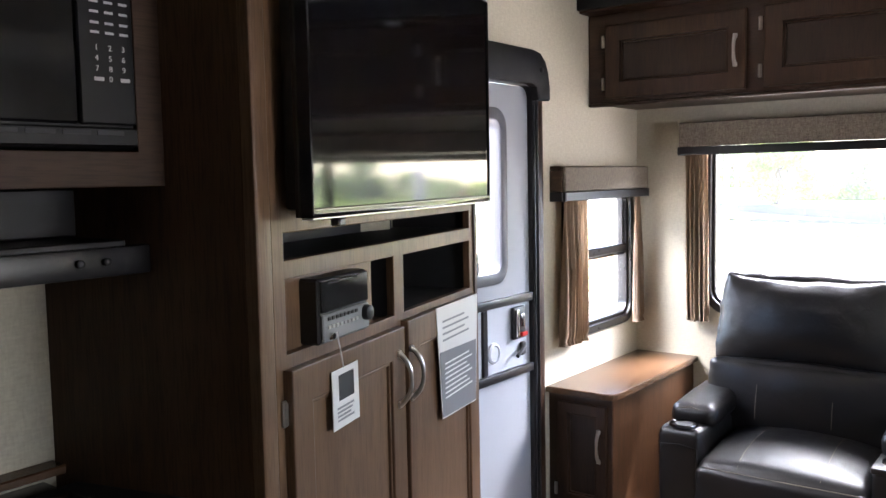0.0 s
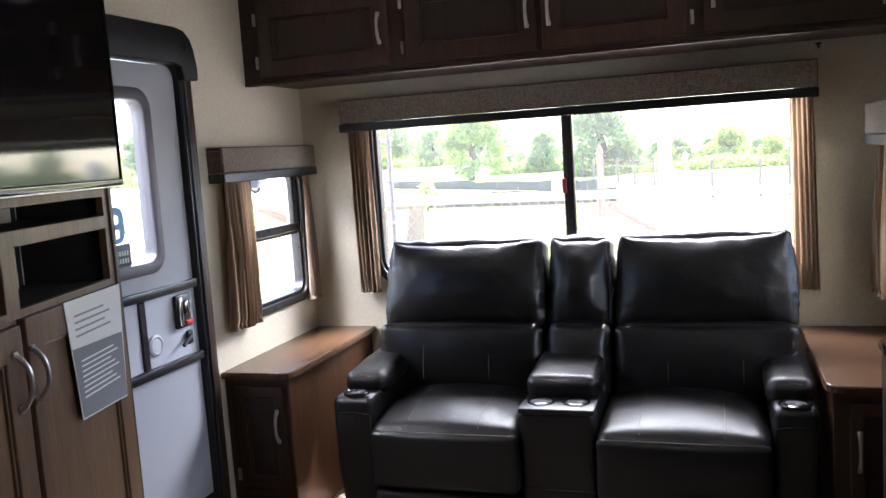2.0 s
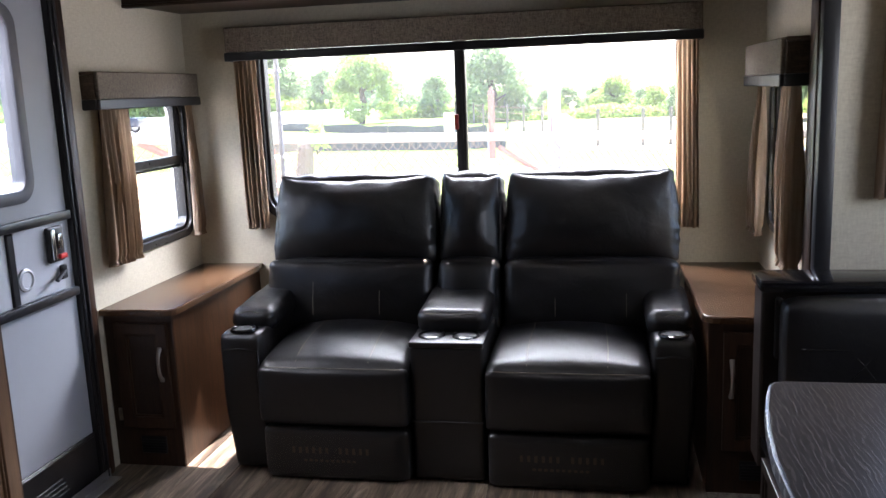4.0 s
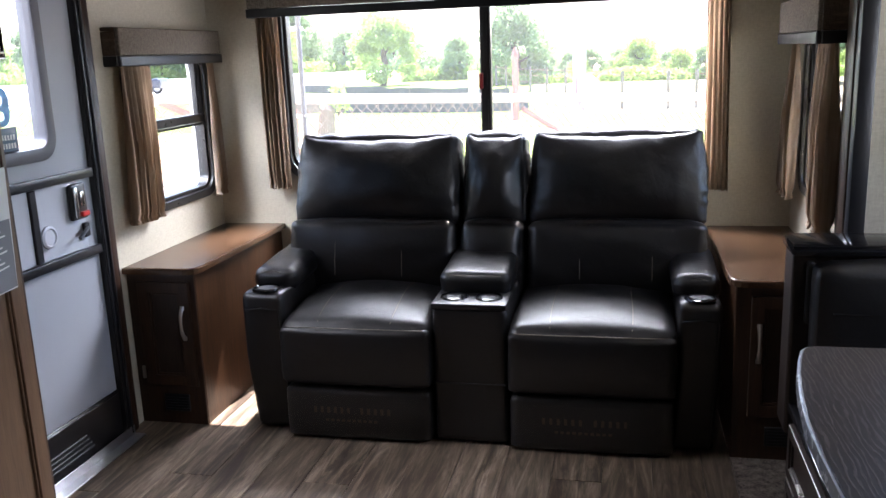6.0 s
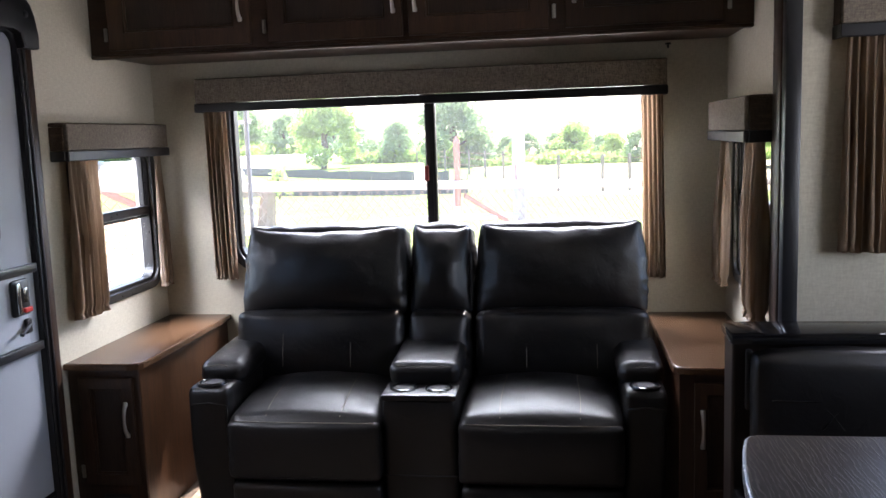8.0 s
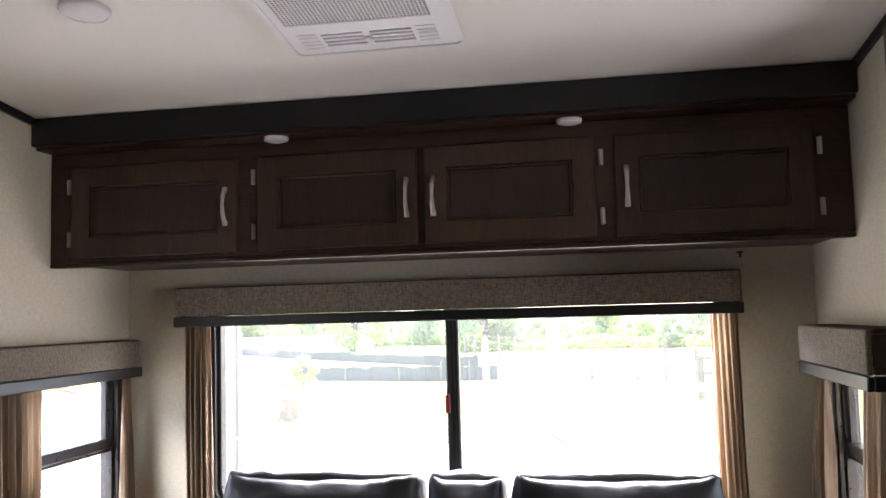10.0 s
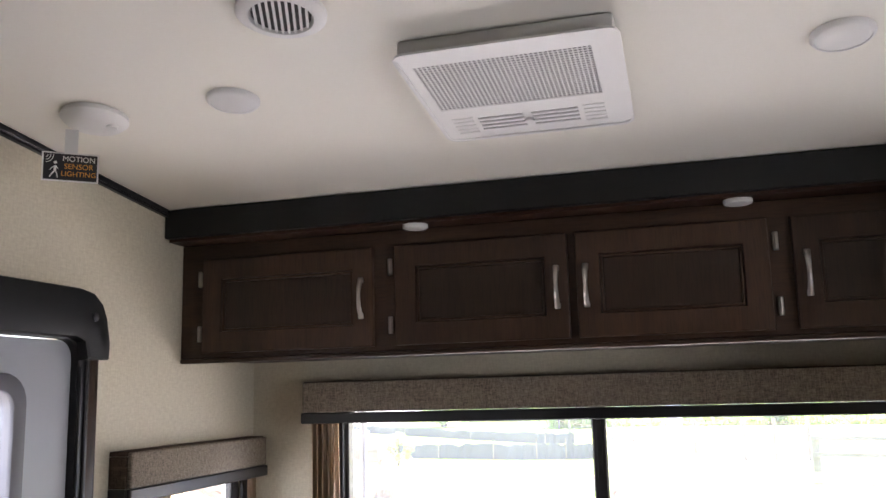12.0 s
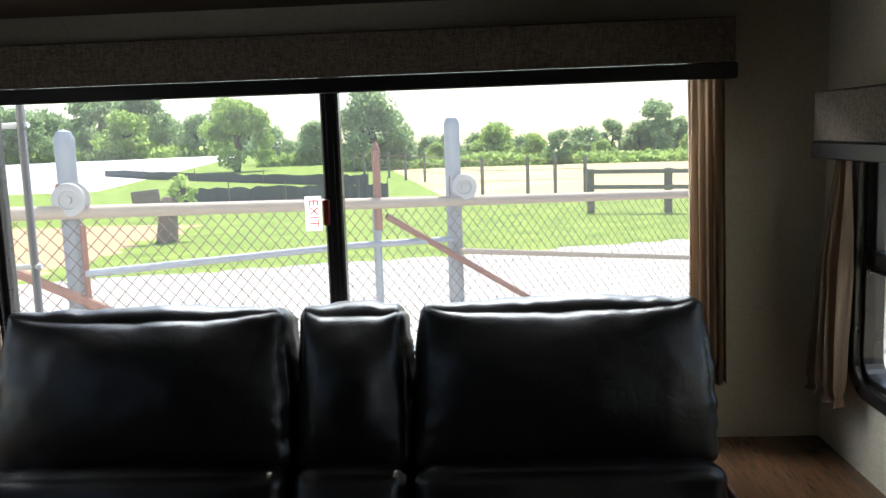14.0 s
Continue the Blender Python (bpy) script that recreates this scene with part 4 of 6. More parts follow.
# ---- entry door ----
def entry_door():
    y0, y1 = -1.635, -0.932
    d = thing("door_1", (0, (y0 + y1) / 2, 0.03), "closed light grey entry door with a rounded window and black rails", "door", kind="structure")
    m = axes((0, 1, 0), (1, 0, 0), (0, 0, 0))
    fo = [(y0 - 0.02, FZ), (y1 + 0.035, FZ), (y1 + 0.035, 1.70), (y1 + 0.02, 1.755), (y1 - 0.015, 1.79), (y0 - 0.02, 1.79)]
    part("door_frame", moved(sheet(fo, [rrect(y0 + 0.01, y1 - 0.012, 0.07, 1.745, 0.05)], 0.001, 0.030, 0.006), m), BLACK, d, "glossy black door frame", True)
    part("door_frame_edge", moved(join(box(y1 - 0.010, y1 - 0.004, 0.09, 1.68, 0.0305, 0.036, 0.002), box(y1 + 0.012, y1 + 0.02, FZ + 0.01, 1.70, 0.0305, 0.037, 0.003)), m), BLACK, d, "black frame ridge")
    part("door_casing", moved(box(y1 + 0.036, y1 + 0.076, FZ, 1.70, 0.001, 0.022, 0.004, 2), m), WOOD, d, "dark walnut door casing", True)
    wx0, wx1, wz0, wz1 = -1.56, -1.108, 1.078, 1.650
    part("door_slab", moved(sheet(rrect(y0 + 0.012, y1 - 0.014, 0.072, 1.743, 0.045), [rrect(wx0, wx1, wz0, wz1, 0.06)], -0.03, 0.012, 0.004), m), GREY, d, "light grey door skin")
    part("door_window_frame", moved(join(sheet(rrect(wx0 - 0.012, wx1 + 0.012, wz0 - 0.012, wz1 + 0.012, 0.07), [rrect(wx0 + 0.028, wx1 - 0.028, wz0 + 0.028, wz1 - 0.028, 0.04)], 0.0125, 0.022, 0.006),
                                         sheet(rrect(wx0 + 0.002, wx1 - 0.002, wz0 + 0.002, wz1 - 0.002, 0.058), [rrect(wx0 + 0.028, wx1 - 0.028, wz0 + 0.028, wz1 - 0.028, 0.04)], -0.028, 0.012)), m), DARKGREY, d, "dark grey rounded window frame", True)
    g = part("door_pane", moved(sheet(rrect(wx0 + 0.027, wx1 - 0.027, wz0 + 0.027, wz1 - 0.027, 0.04), (), -0.008, -0.004), m), GLASS, d, "clear door pane")
    g.visible_shadow = False
    st = thing("warranty_sticker", (-0.01, -1.32, 1.1), "blue and grey sticker on the door window glass", "sticker")
    part("sticker", moved(join(box(-1.345, -1.232, 1.10, 1.175, -0.0095, -0.0085)), m), plastic("slate_blue_print", (0.10, 0.15, 0.22), 0.5), st, "slate blue lower block")
    part("emblem", moved(join(sheet(rrect(-1.345, -1.250, 1.178, 1.292, 0.035), [rrect(-1.325, -1.275, 1.24, 1.268, 0.01), rrect(-1.325, -1.275, 1.195, 1.222, 0.01)], -0.0095, -0.0085)), m), BLUE, st, "blue rounded emblem")
    part("print_bars", moved(join(*[box(-1.335 + 0.012 * k, -1.328 + 0.012 * k, 1.115 + 0.024 * j, 1.130 + 0.024 * j, -0.0083, -0.008) for k in range(8) for j in (0, 1)]), m), PAPER, st, "unreadable white print")
    for a, b in ((0.988, 1.018), (0.733, 0.762)):
        part("cross_rail", moved(box(y0 + 0.014, y1 - 0.016, a, b, 0.0125, 0.03, 0.004, 2), m), BLACK, d, "black door cross rail", True)
    part("clear_panel", moved(join(box(-1.60, -1.262, 0.764, 0.986, 0.013, 0.017, 0.001), box(-1.225, -1.00, 0.764, 0.986, 0.013, 0.0165, 0.001)), m), plastic("milky_plastic", (0.52, 0.55, 0.60), 0.15), d, "milky sliding screen panel")
    part("divider", moved(box(-1.262, -1.232, 0.764, 0.986, 0.013, 0.024, 0.003), m), BLACK, d, "black divider strip")
    part("sliding_knob", lathe([(0.036, 0), (0.036, 0.006), (0.028, 0.010), (0.024, 0.006), (0.001, 0.006)], (0.0175, -1.195, 0.835), "x", 24), plastic("frosted_plastic", (0.62, 0.65, 0.70), 0.2), d, "round frosted finger knob", True)
    h = part("latch_body", moved(box(-1.085, -1.005, 0.862, 0.978, 0.0175, 0.034, 0.008, 2), m), BLACK, d, "black door latch", True)
    part("latch_lever", moved(join(box(-1.078, -1.062, 0.872, 0.97, 0.0345, 0.044, 0.004, 2), box(-1.05, -1.035, 0.905, 0.955, 0.0345, 0.048, 0.005, 2)), m), CHROME, h, "chrome latch lever", True)
    part("latch_tab", moved(box(-1.05, -1.012, 0.872, 0.888, 0.0345, 0.046, 0.003), m), RED, h, "red latch tab")
    part("lower_lever", moved(join(box(-1.03, -1.0, 0.80, 0.848, 0.0175, 0.03, 0.004), tube([(-1.015, 0.83, 0.032), (-1.045, 0.825, 0.042), (-1.08, 0.808, 0.044)], [0.007, 0.006, 0.007], 8)), m), BLACK, d, "black lower lever", True)
    kick = part("kick_panel", moved(box(y0 + 0.016, y1 - 0.018, 0.075, 0.245, 0.0125, 0.022, 0.003), m), BLACK, d, "black ribbed kick panel")
    for k in range(4):
        part("rib", moved(box(y0 + 0.03, y1 - 0.19 - 0.01 * k, 0.115 + 0.016 * k, 0.120 + 0.016 * k, 0.0222, 0.026, 0.002), m), BLACK, kick, "raised rib")
    part("rib", moved(box(y0 + 0.03, y1 - 0.03, 0.232, 0.240, 0.0222, 0.026, 0.002), m), BLACK, kick, "raised rib")
    part("threshold", moved(join(box(y0 - 0.02, y1 + 0.03, FZ, FZ + 0.036, 0.0305, 0.034, 0.001), box(y0 - 0.02, y1 + 0.03, FZ, FZ + 0.005, 0.0345, 0.075, 0.001)), m), STEEL, d, "silver metal threshold strip")
    # padded header over the door
    hd = thing("door_header", (0.03, -1.2, 1.80), "black padded header with a rounded end over the entry door", "door header")
    out = [(-1.67, 1.748), (-0.985, 1.748), (-0.955, 1.738), (-0.945, 1.70), (-0.945, 1.694), (-0.860, 1.697), (-0.858, 1.74), (-0.872, 1.80), (-0.89, 1.835), (-0.925, 1.861), (-0.97, 1.868), (-1.67, 1.868)]
    part("header_pad", moved(sheet(out, (), 0.0305, 0.058, 0.010), m), BLACK_MATT, hd, smooth=True)
    part("screw_cap", lathe([(0.011, 0), (0.011, 0.003), (0.006, 0.005), (0.001, 0.005)], (0.0582, -0.925, 1.80), "x", 12), BLACK, hd, "black screw cap", True)


entry_door()


# ---- entertainment cabinet ----
EC_TURN, EC_AT = radians(15), Vector((0.24, -1.65, 0))
EC_DIR, EC_N = Vector((-math.sin(EC_TURN), math.cos(EC_TURN), 0)), Vector((math.cos(EC_TURN), math.sin(EC_TURN), 0))
EM = axes(EC_DIR, EC_N, EC_AT)      # local x along the face towards the door, z out into the room


def entertainment():
    e = thing("entertainment_cabinet", (0.3, -2.1, 0), "tall taupe brown entertainment cabinet with open niches and two doors", "cabinet")
    yl, yr = -1.010, 0.062
    holes = [rrect(-0.921, 0.020, 1.290, 1.338), rrect(-0.921, -0.474, 1.122, 1.256), rrect(-0.420, 0.018, 1.123, 1.255),
             rrect(-0.921, 0.014, 1.925, 1.975), rrect(-0.921, 0.026, 2.010, 2.125)]
    part("face_frame", moved(sheet([(yl, FZ), (yr, FZ), (yr, 2.17), (yl, 2.17)], holes, -0.018, 0.0, 0.002), EM), EC_WOOD, e, "taupe wood face frame")
    part("corner_stile", moved(box(yl - 0.006, yl + 0.040, FZ, 2.17, 0.0005, 0.010, 0.007, 3), EM), EC_WOOD, e, "rounded taupe corner stile", True)
    part("edge_trim", moved(box(yr - 0.016, yr + 0.004, FZ, 2.17, 0.0005, 0.006, 0.002), EM), WOOD, e, "dark edge trim")
    d = -0.24
    # niche insides are coloured near-black to paint in the shade of the recess
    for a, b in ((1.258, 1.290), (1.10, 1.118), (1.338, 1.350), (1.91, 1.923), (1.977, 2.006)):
        part("niche_shelf", moved(box(yl + 0.02, yr - 0.02, a, b, d, -0.0185), EM), DARKPRINT_AND_SHADE, e, "niche shelf with shade painted in")
    part("niche_divider", moved(box(-0.473, -0.421, 1.119, 1.257, d, -0.0185), EM), DARKPRINT_AND_SHADE, e, "niche divider with shade painted in")
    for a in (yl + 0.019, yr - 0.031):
        part("niche_side", moved(box(a, a + 0.012, 1.10, 2.168, d, -0.0185), EM), DARKPRINT_AND_SHADE, e, "niche side with shade painted in")
    part("niche_back", moved(box(yl + 0.02, yr - 0.02, 1.09, 2.165, d - 0.012, d - 0.001), EM), DARKPRINT_AND_SHADE, e, "niche back with shade painted in")
    part("radio_backing", moved(box(-0.93, -0.550, 1.119, 1.257, -0.034, -0.0185), EM), EC_WOOD, e, "recessed wood panel behind the radio")
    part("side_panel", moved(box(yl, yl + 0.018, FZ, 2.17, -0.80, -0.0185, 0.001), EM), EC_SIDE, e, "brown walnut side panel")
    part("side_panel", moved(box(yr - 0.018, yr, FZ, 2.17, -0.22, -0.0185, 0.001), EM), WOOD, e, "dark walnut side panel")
    part("crown_moulding", moved(sheet([(-1.06, 0.0), (-0.26, 0.0), (-0.215, 0.02), (-0.195, 0.06), (-0.195, 0.13), (-0.21, 0.17), (-0.26, 0.19), (-1.06, 0.19)], (), 2.172, HIGH - 0.001, 0.012),
                                 axes(EC_DIR, (0, 0, 1), EC_AT) @ Matrix.Diagonal((1, -1, 1, 1))), WOOD_Y, e, "dark rounded crown board", True)
    d1 = shaker_door(e, EM, -0.937, -0.464, 0.13, 1.097, EC_WOOD, EC_WOOD, 0.068, 0.02, "taupe shaker door")
    d2 = shaker_door(e, EM, -0.445, 0.026, 0.13, 1.106, EC_WOOD, EC_WOOD, 0.068, 0.02, "taupe shaker door")
    for dd, y in ((d1, -0.503), (d2, -0.437)):
        pull(dd, None, 0.118, EM @ Matrix.Translation((y, 0.984, 0.0205)), 0.03)
    for z in (1.02, 0.2):
        hinge(e, EM @ Matrix.Translation((-0.941, z, 0.0005)))
    r = thing("car_radio", EM @ Vector((-0.74, 1.19, 0)), "black and silver wall radio with a disc slot and round knob", "radio")
    RM = EM @ Matrix.Translation((0, 0, 0.022))
    part("body", moved(box(-0.845, -0.648, 1.124, 1.248, -0.085, 0.0, 0.005), RM), BLACK, r)
    part("front_panel", moved(box(-0.840, -0.652, 1.128, 1.180, 0.0005, 0.006, 0.003), RM), plastic("silver_grey_panel", (0.22, 0.23, 0.24), 0.35), r, "silver grey control panel")
    part("display", moved(box(-0.840, -0.652, 1.184, 1.244, 0.0005, 0.004, 0.002), RM), GLOSS, r, "glossy black display")
    part("disc_slot", moved(box(-0.815, -0.70, 1.2365, 1.2395, 0.0042, 0.005, 0.0003), RM), DARKPRINT_AND_SHADE, r, "thin disc slot")
    for k in range(8):
        part("button", moved(box(-0.825 + k * 0.0155, -0.815 + k * 0.0155, 1.168, 1.175, 0.0062, 0.009, 0.001), RM), BLACK, r, "small black button")
        part("button", moved(box(-0.825 + k * 0.0155, -0.815 + k * 0.0155, 1.152, 1.159, 0.0062, 0.009, 0.001), RM), SILVER, r, "small silver button")
    part("knob", moved(lathe([(0.016, 0), (0.015, 0.012), (0.012, 0.014), (0.001, 0.014)], (-0.672, 1.162, 0.0065), n=20), RM), BLACK, r, "black volume knob", True)
    part("knob", moved(lathe([(0.007, 0), (0.006, 0.008), (0.001, 0.008)], (-0.815, 1.138, 0.0065), n=12), RM), CHROME, r, "small chrome socket ring", True)
    tg = thing("hang_tag", EM @ Vector((-0.755, 1.01, 0.02)), "white paper hang tag with a small dark picture", "tag")
    TM = EM @ pose(-0.755, 1.01, 0.0235, 0, 0, 1.5)
    part("card", moved(box(-0.053, 0.053, -0.058, 0.058, 0.0, 0.0015), TM), PAPER, tg)
    part("picture", moved(box(-0.028, 0.032, -0.004, 0.046, 0.0018, 0.0024), TM), DARKPRINT_AND_SHADE, tg, "small dark printed picture")
    part("print_lines", moved(join(*[box(-0.036, 0.03 - 0.007 * (k % 3), -0.020 - 0.008 * k, -0.016 - 0.008 * k, 0.0018, 0.0022) for k in range(4)]), TM), PRINT, tg, "grey print lines")
    part("string", moved(tube([(-0.005, 0.056, 0.001), (-0.02, 0.085, 0.006), (-0.045, 0.135, 0.012)], 0.0014, 5), TM), PAPER, tg, "white string")
    lf = thing("leaflet", EM @ Vector((-0.13, 1.0, 0.02)), "long white and grey leaflet hung over the cabinet door", "leaflet")
    LM = EM @ Matrix.Translation((0, 0, 0.0215))
    part("card", moved(sheet([(-0.254, 0.825), (-0.009, 0.813), (0.014, 1.108), (-0.284, 1.11)], (), 0.0, 0.0015), LM), PAPER, lf)
    part("grey_block", moved(sheet([(-0.251, 0.828), (-0.011, 0.816), (-0.003, 0.984), (-0.268, 0.996)], (), 0.0018, 0.0024), LM), plastic("grey_ink", (0.20, 0.205, 0.215), 0.6), lf, "grey printed block")
    part("print_lines", moved(join(*[box(-0.235, -0.04 - 0.02 * (k % 3), 0.872 + 0.0125 * k, 0.876 + 0.0125 * k, 0.0026, 0.003) for k in range(8)]), LM), PAPER, lf, "white print lines")
    part("print_lines", moved(join(*[box(-0.245, -0.06 - 0.03 * (k % 2), 1.02 + 0.016 * k, 1.025 + 0.016 * k, 0.0018, 0.0022) for k in range(4)]), LM), PRINT, lf, "pale grey print lines")


entertainment()


def television():
    t = thing("television", EM @ Vector((-0.47, 1.4, 0.06)), "large black flat television mounted on the cabinet", "television")
    tm = EM @ Matrix.Translation((0, 0, 0.07))
    y0, y1, z0, z1 = -0.942, -0.006, 1.366, 1.894
    part("bezel", moved(sheet([(y0, z0), (y1, z0), (y1, z1), (y0, z1)], [rrect(y0 + 0.009, y1 - 0.009, z0 + 0.016, z1 - 0.009)], -0.03, 0.004, 0.003), tm), GLOSS, t, "thin glossy black bezel", True)
    part("screen", moved(box(y0 + 0.0095, y1 - 0.0095, z0 + 0.0165, z1 - 0.0095, -0.02, 0.0), tm), SCREEN, t, "glossy black screen")
    part("silver_edge", moved(box(y0 + 0.002, y1 - 0.002, z0 - 0.004, z0 - 0.0005, -0.02, 0.003, 0.001), tm), STEEL, t, "slim silver lower edge")
    part("silver_edge", moved(box(y0 + 0.002, y1 - 0.002, z1 + 0.0005, z1 + 0.003, -0.02, 0.003, 0.001), tm), STEEL, t, "slim silver upper edge")
    part("housing", moved(box(y0 + 0.012, y1 - 0.03, z0 + 0.012, z1 - 0.03, -0.060, -0.031, 0.008, 2), tm), BLACK_MATT, t, "matt black rear housing", True)
    part("cable_clip", moved(box(y0 + 0.10, y0 + 0.125, z0 - 0.02, z0 - 0.005, -0.02, 0.0, 0.003), tm), BLACK, t, "small black clip")


television()


# ---- kitchen corner ----
KITWOOD = wood("mid_brown_wood", (0.034, 0.018, 0.010), (0.082, 0.045, 0.024), "y", 0.5, spec=0.2)


def kitchen():
    k = thing("microwave", (0.2, -3.0, 1.5), "built-in black microwave oven with a white keypad", "microwave")
    X, R = 0.335, -2.674
    KM = axes((0, 1, 0), (1, 0, 0), (X, 0, 0))
    part("body", moved(box(-3.25, -2.728, 1.487, 1.86, -0.26, 0.0, 0.004), KM), OVEN, k, "black oven body")
    part("door_glass", moved(box(-3.245, -2.832, 1.525, 1.84, 0.0005, 0.012, 0.004), KM), OVEN_GLASS, k, "glossy black oven door")
    part("control_panel", moved(box(-2.828, -2.730, 1.525, 1.84, 0.0005, 0.010, 0.003), KM), OVEN, k, "black control panel")
    part("vent_strip", moved(box(-3.245, -2.730, 1.490, 1.521, 0.0005, 0.012, 0.003), KM), OVEN, k, "black lower vent strip")
    for q in range(8):
        part("vent_slot", moved(box(-3.21 + q * 0.058, -3.163 + q * 0.058, 1.5085, 1.5155, 0.0122, 0.0135), KM), DARKPRINT_AND_SHADE, k, "dark vent slot")
    for j, row in enumerate(("123", "456", "789")):
        for i, ch in enumerate(row):
            words("lettering", ch, 0.0125, KM @ Matrix.Translation((-2.797 + i * 0.0235, 1.646 - j * 0.0165, 0.0102)), SILVER, k, "white keypad digit")
    words("lettering", "0", 0.0125, KM @ Matrix.Translation((-2.774, 1.597, 0.0102)), SILVER, k, "white keypad digit")
    for j, z in enumerate((1.668, 1.683, 1.700, 1.716)):
        for i in range(3):
            part("key_mark", moved(box(-2.806 + i * 0.0255, -2.791 + i * 0.0255, z, z + 0.004, 0.0102, 0.0106), KM), SILVER, k, "white key label")
    for y in (-2.803, -2.757):
        part("key_mark", moved(box(y, y + 0.017, 1.594, 1.600, 0.0102, 0.0106), KM), SILVER, k, "white key label")
    c = thing("microwave_cabinet", (0.2, -2.9, 1.42), "walnut cabinet surround of the built-in microwave", "cabinet")
    part("face_frame", moved(sheet([(-3.3, 1.425), (R, 1.425), (R, HIGH - 0.002), (-3.3, HIGH - 0.002)], [rrect(-3.255, -2.724, 1.483, 1.865)], -0.018, 0.0, 0.002), KM), KITWOOD, c, "walnut face frame")
    part("bottom_panel", box(KIT + 0.001, X - 0.0185, -3.3, -2.70, 1.425, 1.44), WOOD_Y, c, "walnut bottom panel")
    h = thing("range_hood", (0.2, -3.0, 1.3), "slim black range hood with two round knobs", "range hood")
    # set back and near-black, to paint in the deep shade under the cabinet
    part("hood_body", box(KIT + 0.001, 0.13, -3.28, -2.72, 1.335, 1.424, 0.004), OVEN, h, "near-black hood body painting in the shaded gap")
    part("hood_lip", box(0.28, 0.298, -3.28, -2.684, 1.275, 1.324, 0.004, 2), BLACK, h, "satin black front lip", True)
    part("hood_under", box(KIT + 0.001, 0.279, -3.28, -2.72, 1.318, 1.334, 0.002), OVEN, h, "black hood underside")
    for y in (-2.771, -2.818):
        part("knob", lathe([(0.007, 0), (0.007, 0.006), (0.004, 0.008), (0.001, 0.008)], (0.2985, y, 1.301), "x", 14), BLACK, h, "round black knob", True)
    led = thing("backsplash_ledge", (KIT, -2.9, 0.9), "pale wooden ledge behind the cooktop", "ledge")
    part("ledge", box(KIT + 0.001, 0.10, -3.3, -2.75, 0.894, 0.911, 0.003), TOPWOOD, led)
    ct = thing("cooktop", (0.3, -3.0, 0.87), "glossy black cooktop counter in the kitchen", "cooktop")
    part("counter", box(KIT + 0.001, 0.50, -3.3, -2.77, 0.85, 0.875, 0.004), GLOSS, ct)
    part("counter_edge", box(0.10, 0.50, -2.769, -2.66, 0.85, 0.873, 0.002), BLACK, ct, "black counter end")
    part("base_cabinet", box(KIT + 0.001, 0.48, -3.3, -2.78, FZ, 0.849), WOOD, ct, "walnut base cabinet")


kitchen()


# ---- dinette ----
def dinette():
    b = thing("dinette_bench", (2.6, -1.4, 0), "black upholstered dinette bench with a dark wooden frame", "bench")
    part("back_panel", box(2.160, 3.13, -1.145, -1.03, 0.30, 0.80, 0.008, 2), ESPRESSO, b, "espresso bench end panel")
    part("top_rail", box(2.152, 3.135, -1.175, -1.02, 0.801, 0.832, 0.008, 2), GLOSS, b, "glossy black top rail", True)
    bc = part("backrest", moved(pillow((0.92, 0.10, 0.30), 0.03, 0.012, 16, 0.003, 5), pose(2.66, -1.205, 0.645)), LEATHER, b, "black tufted leather backrest", smooth="all")
    part("corner_patch", box(2.192, 2.21, -1.17, -1.146, 0.62, 0.785, 0.006, 2), LEATHER, b, "leather edge roll", True)
    for i in range(9):
        x = 2.36 + i * 0.085
        part("tuft_seam", tube([(x, -1.2605, 0.668), (x + 0.028, -1.2635, 0.635), (x + 0.056, -1.263, 0.60)], 0.0018, 5), LEATHER, bc, "quilted seam", smooth="all")
        part("tuft_seam", tube([(x + 0.056, -1.2605, 0.668), (x + 0.028, -1.2640, 0.635), (x, -1.263, 0.60)], 0.0018, 5), LEATHER, bc, "quilted seam", smooth="all")
    part("tuft_seam", tube([(2.24, -1.258, 0.675), (2.7, -1.266, 0.67), (3.1, -1.258, 0.675)], 0.0028, 6), LEATHER, bc, "quilted seam", smooth="all")
    part("seat", moved(pillow((0.93, 0.56, 0.12), 0.035, 0.01, 14, 0.002, 6), pose(2.665, -1.43, 0.455)), LEATHER, b, "black leather bench seat", smooth="all")
    part("bench_box", box(2.195, 3.13, -1.72, -1.146, FZ + 0.005, 0.385, 0.003), BLACK_MATT, b, "dark bench box")
    part("bench_ledge", box(2.165, 2.194, -1.73, -1.146, 0.37, 0.392, 0.004, 2), GLOSS, b, "glossy black ledge", True)
    dm = axes((0, -1, 0), (-1, 0, 0), (2.194, 0, 0))
    d = shaker_door(b, dm, 1.18, 1.62, 0.20, 0.345, ESPRESSO, ESPRESSO, 0.03, 0.03, "dark drawer front")
    shaker_door(b, dm, 1.18, 1.62, 0.07, 0.19, ESPRESSO, ESPRESSO, 0.03, 0.03, "dark drawer front")
    # no handle: an added bright strip for the lit top edge of the drawer
    part("handle", box(2.150, 2.163, -1.425, -1.375, 0.266, 0.273, 0.003), NICKEL, d, "bright strip standing for the drawer's lit top edge")
    t = thing("dinette_table", (2.5, -2.2, 0), "dark wood grain dinette table with a rounded silver edge", "table")

    def outline(g):
        pts = [(3.02, -1.67 - g), (2.13, -1.672 - g)]
        pts += [(2.112 + g, -1.678 - g), (2.098 + g, -1.70), (2.085 + g, -1.76), (2.074 + g, -1.83), (2.064 + g, -1.93), (2.058 + g, -2.05), (2.056 + g, -2.17), (2.058 + g, -2.29), (2.066 + g, -2.42), (2.08 + g, -2.55), (2.12 + g, -2.64 + g), (3.02, -2.64 + g)]
        pts = [(x - (0.018 + 0.015 * min(1.0, max(0.0, (-1.7 - y) / 0.35))) * (x < 2.9), y) for x, y in pts]
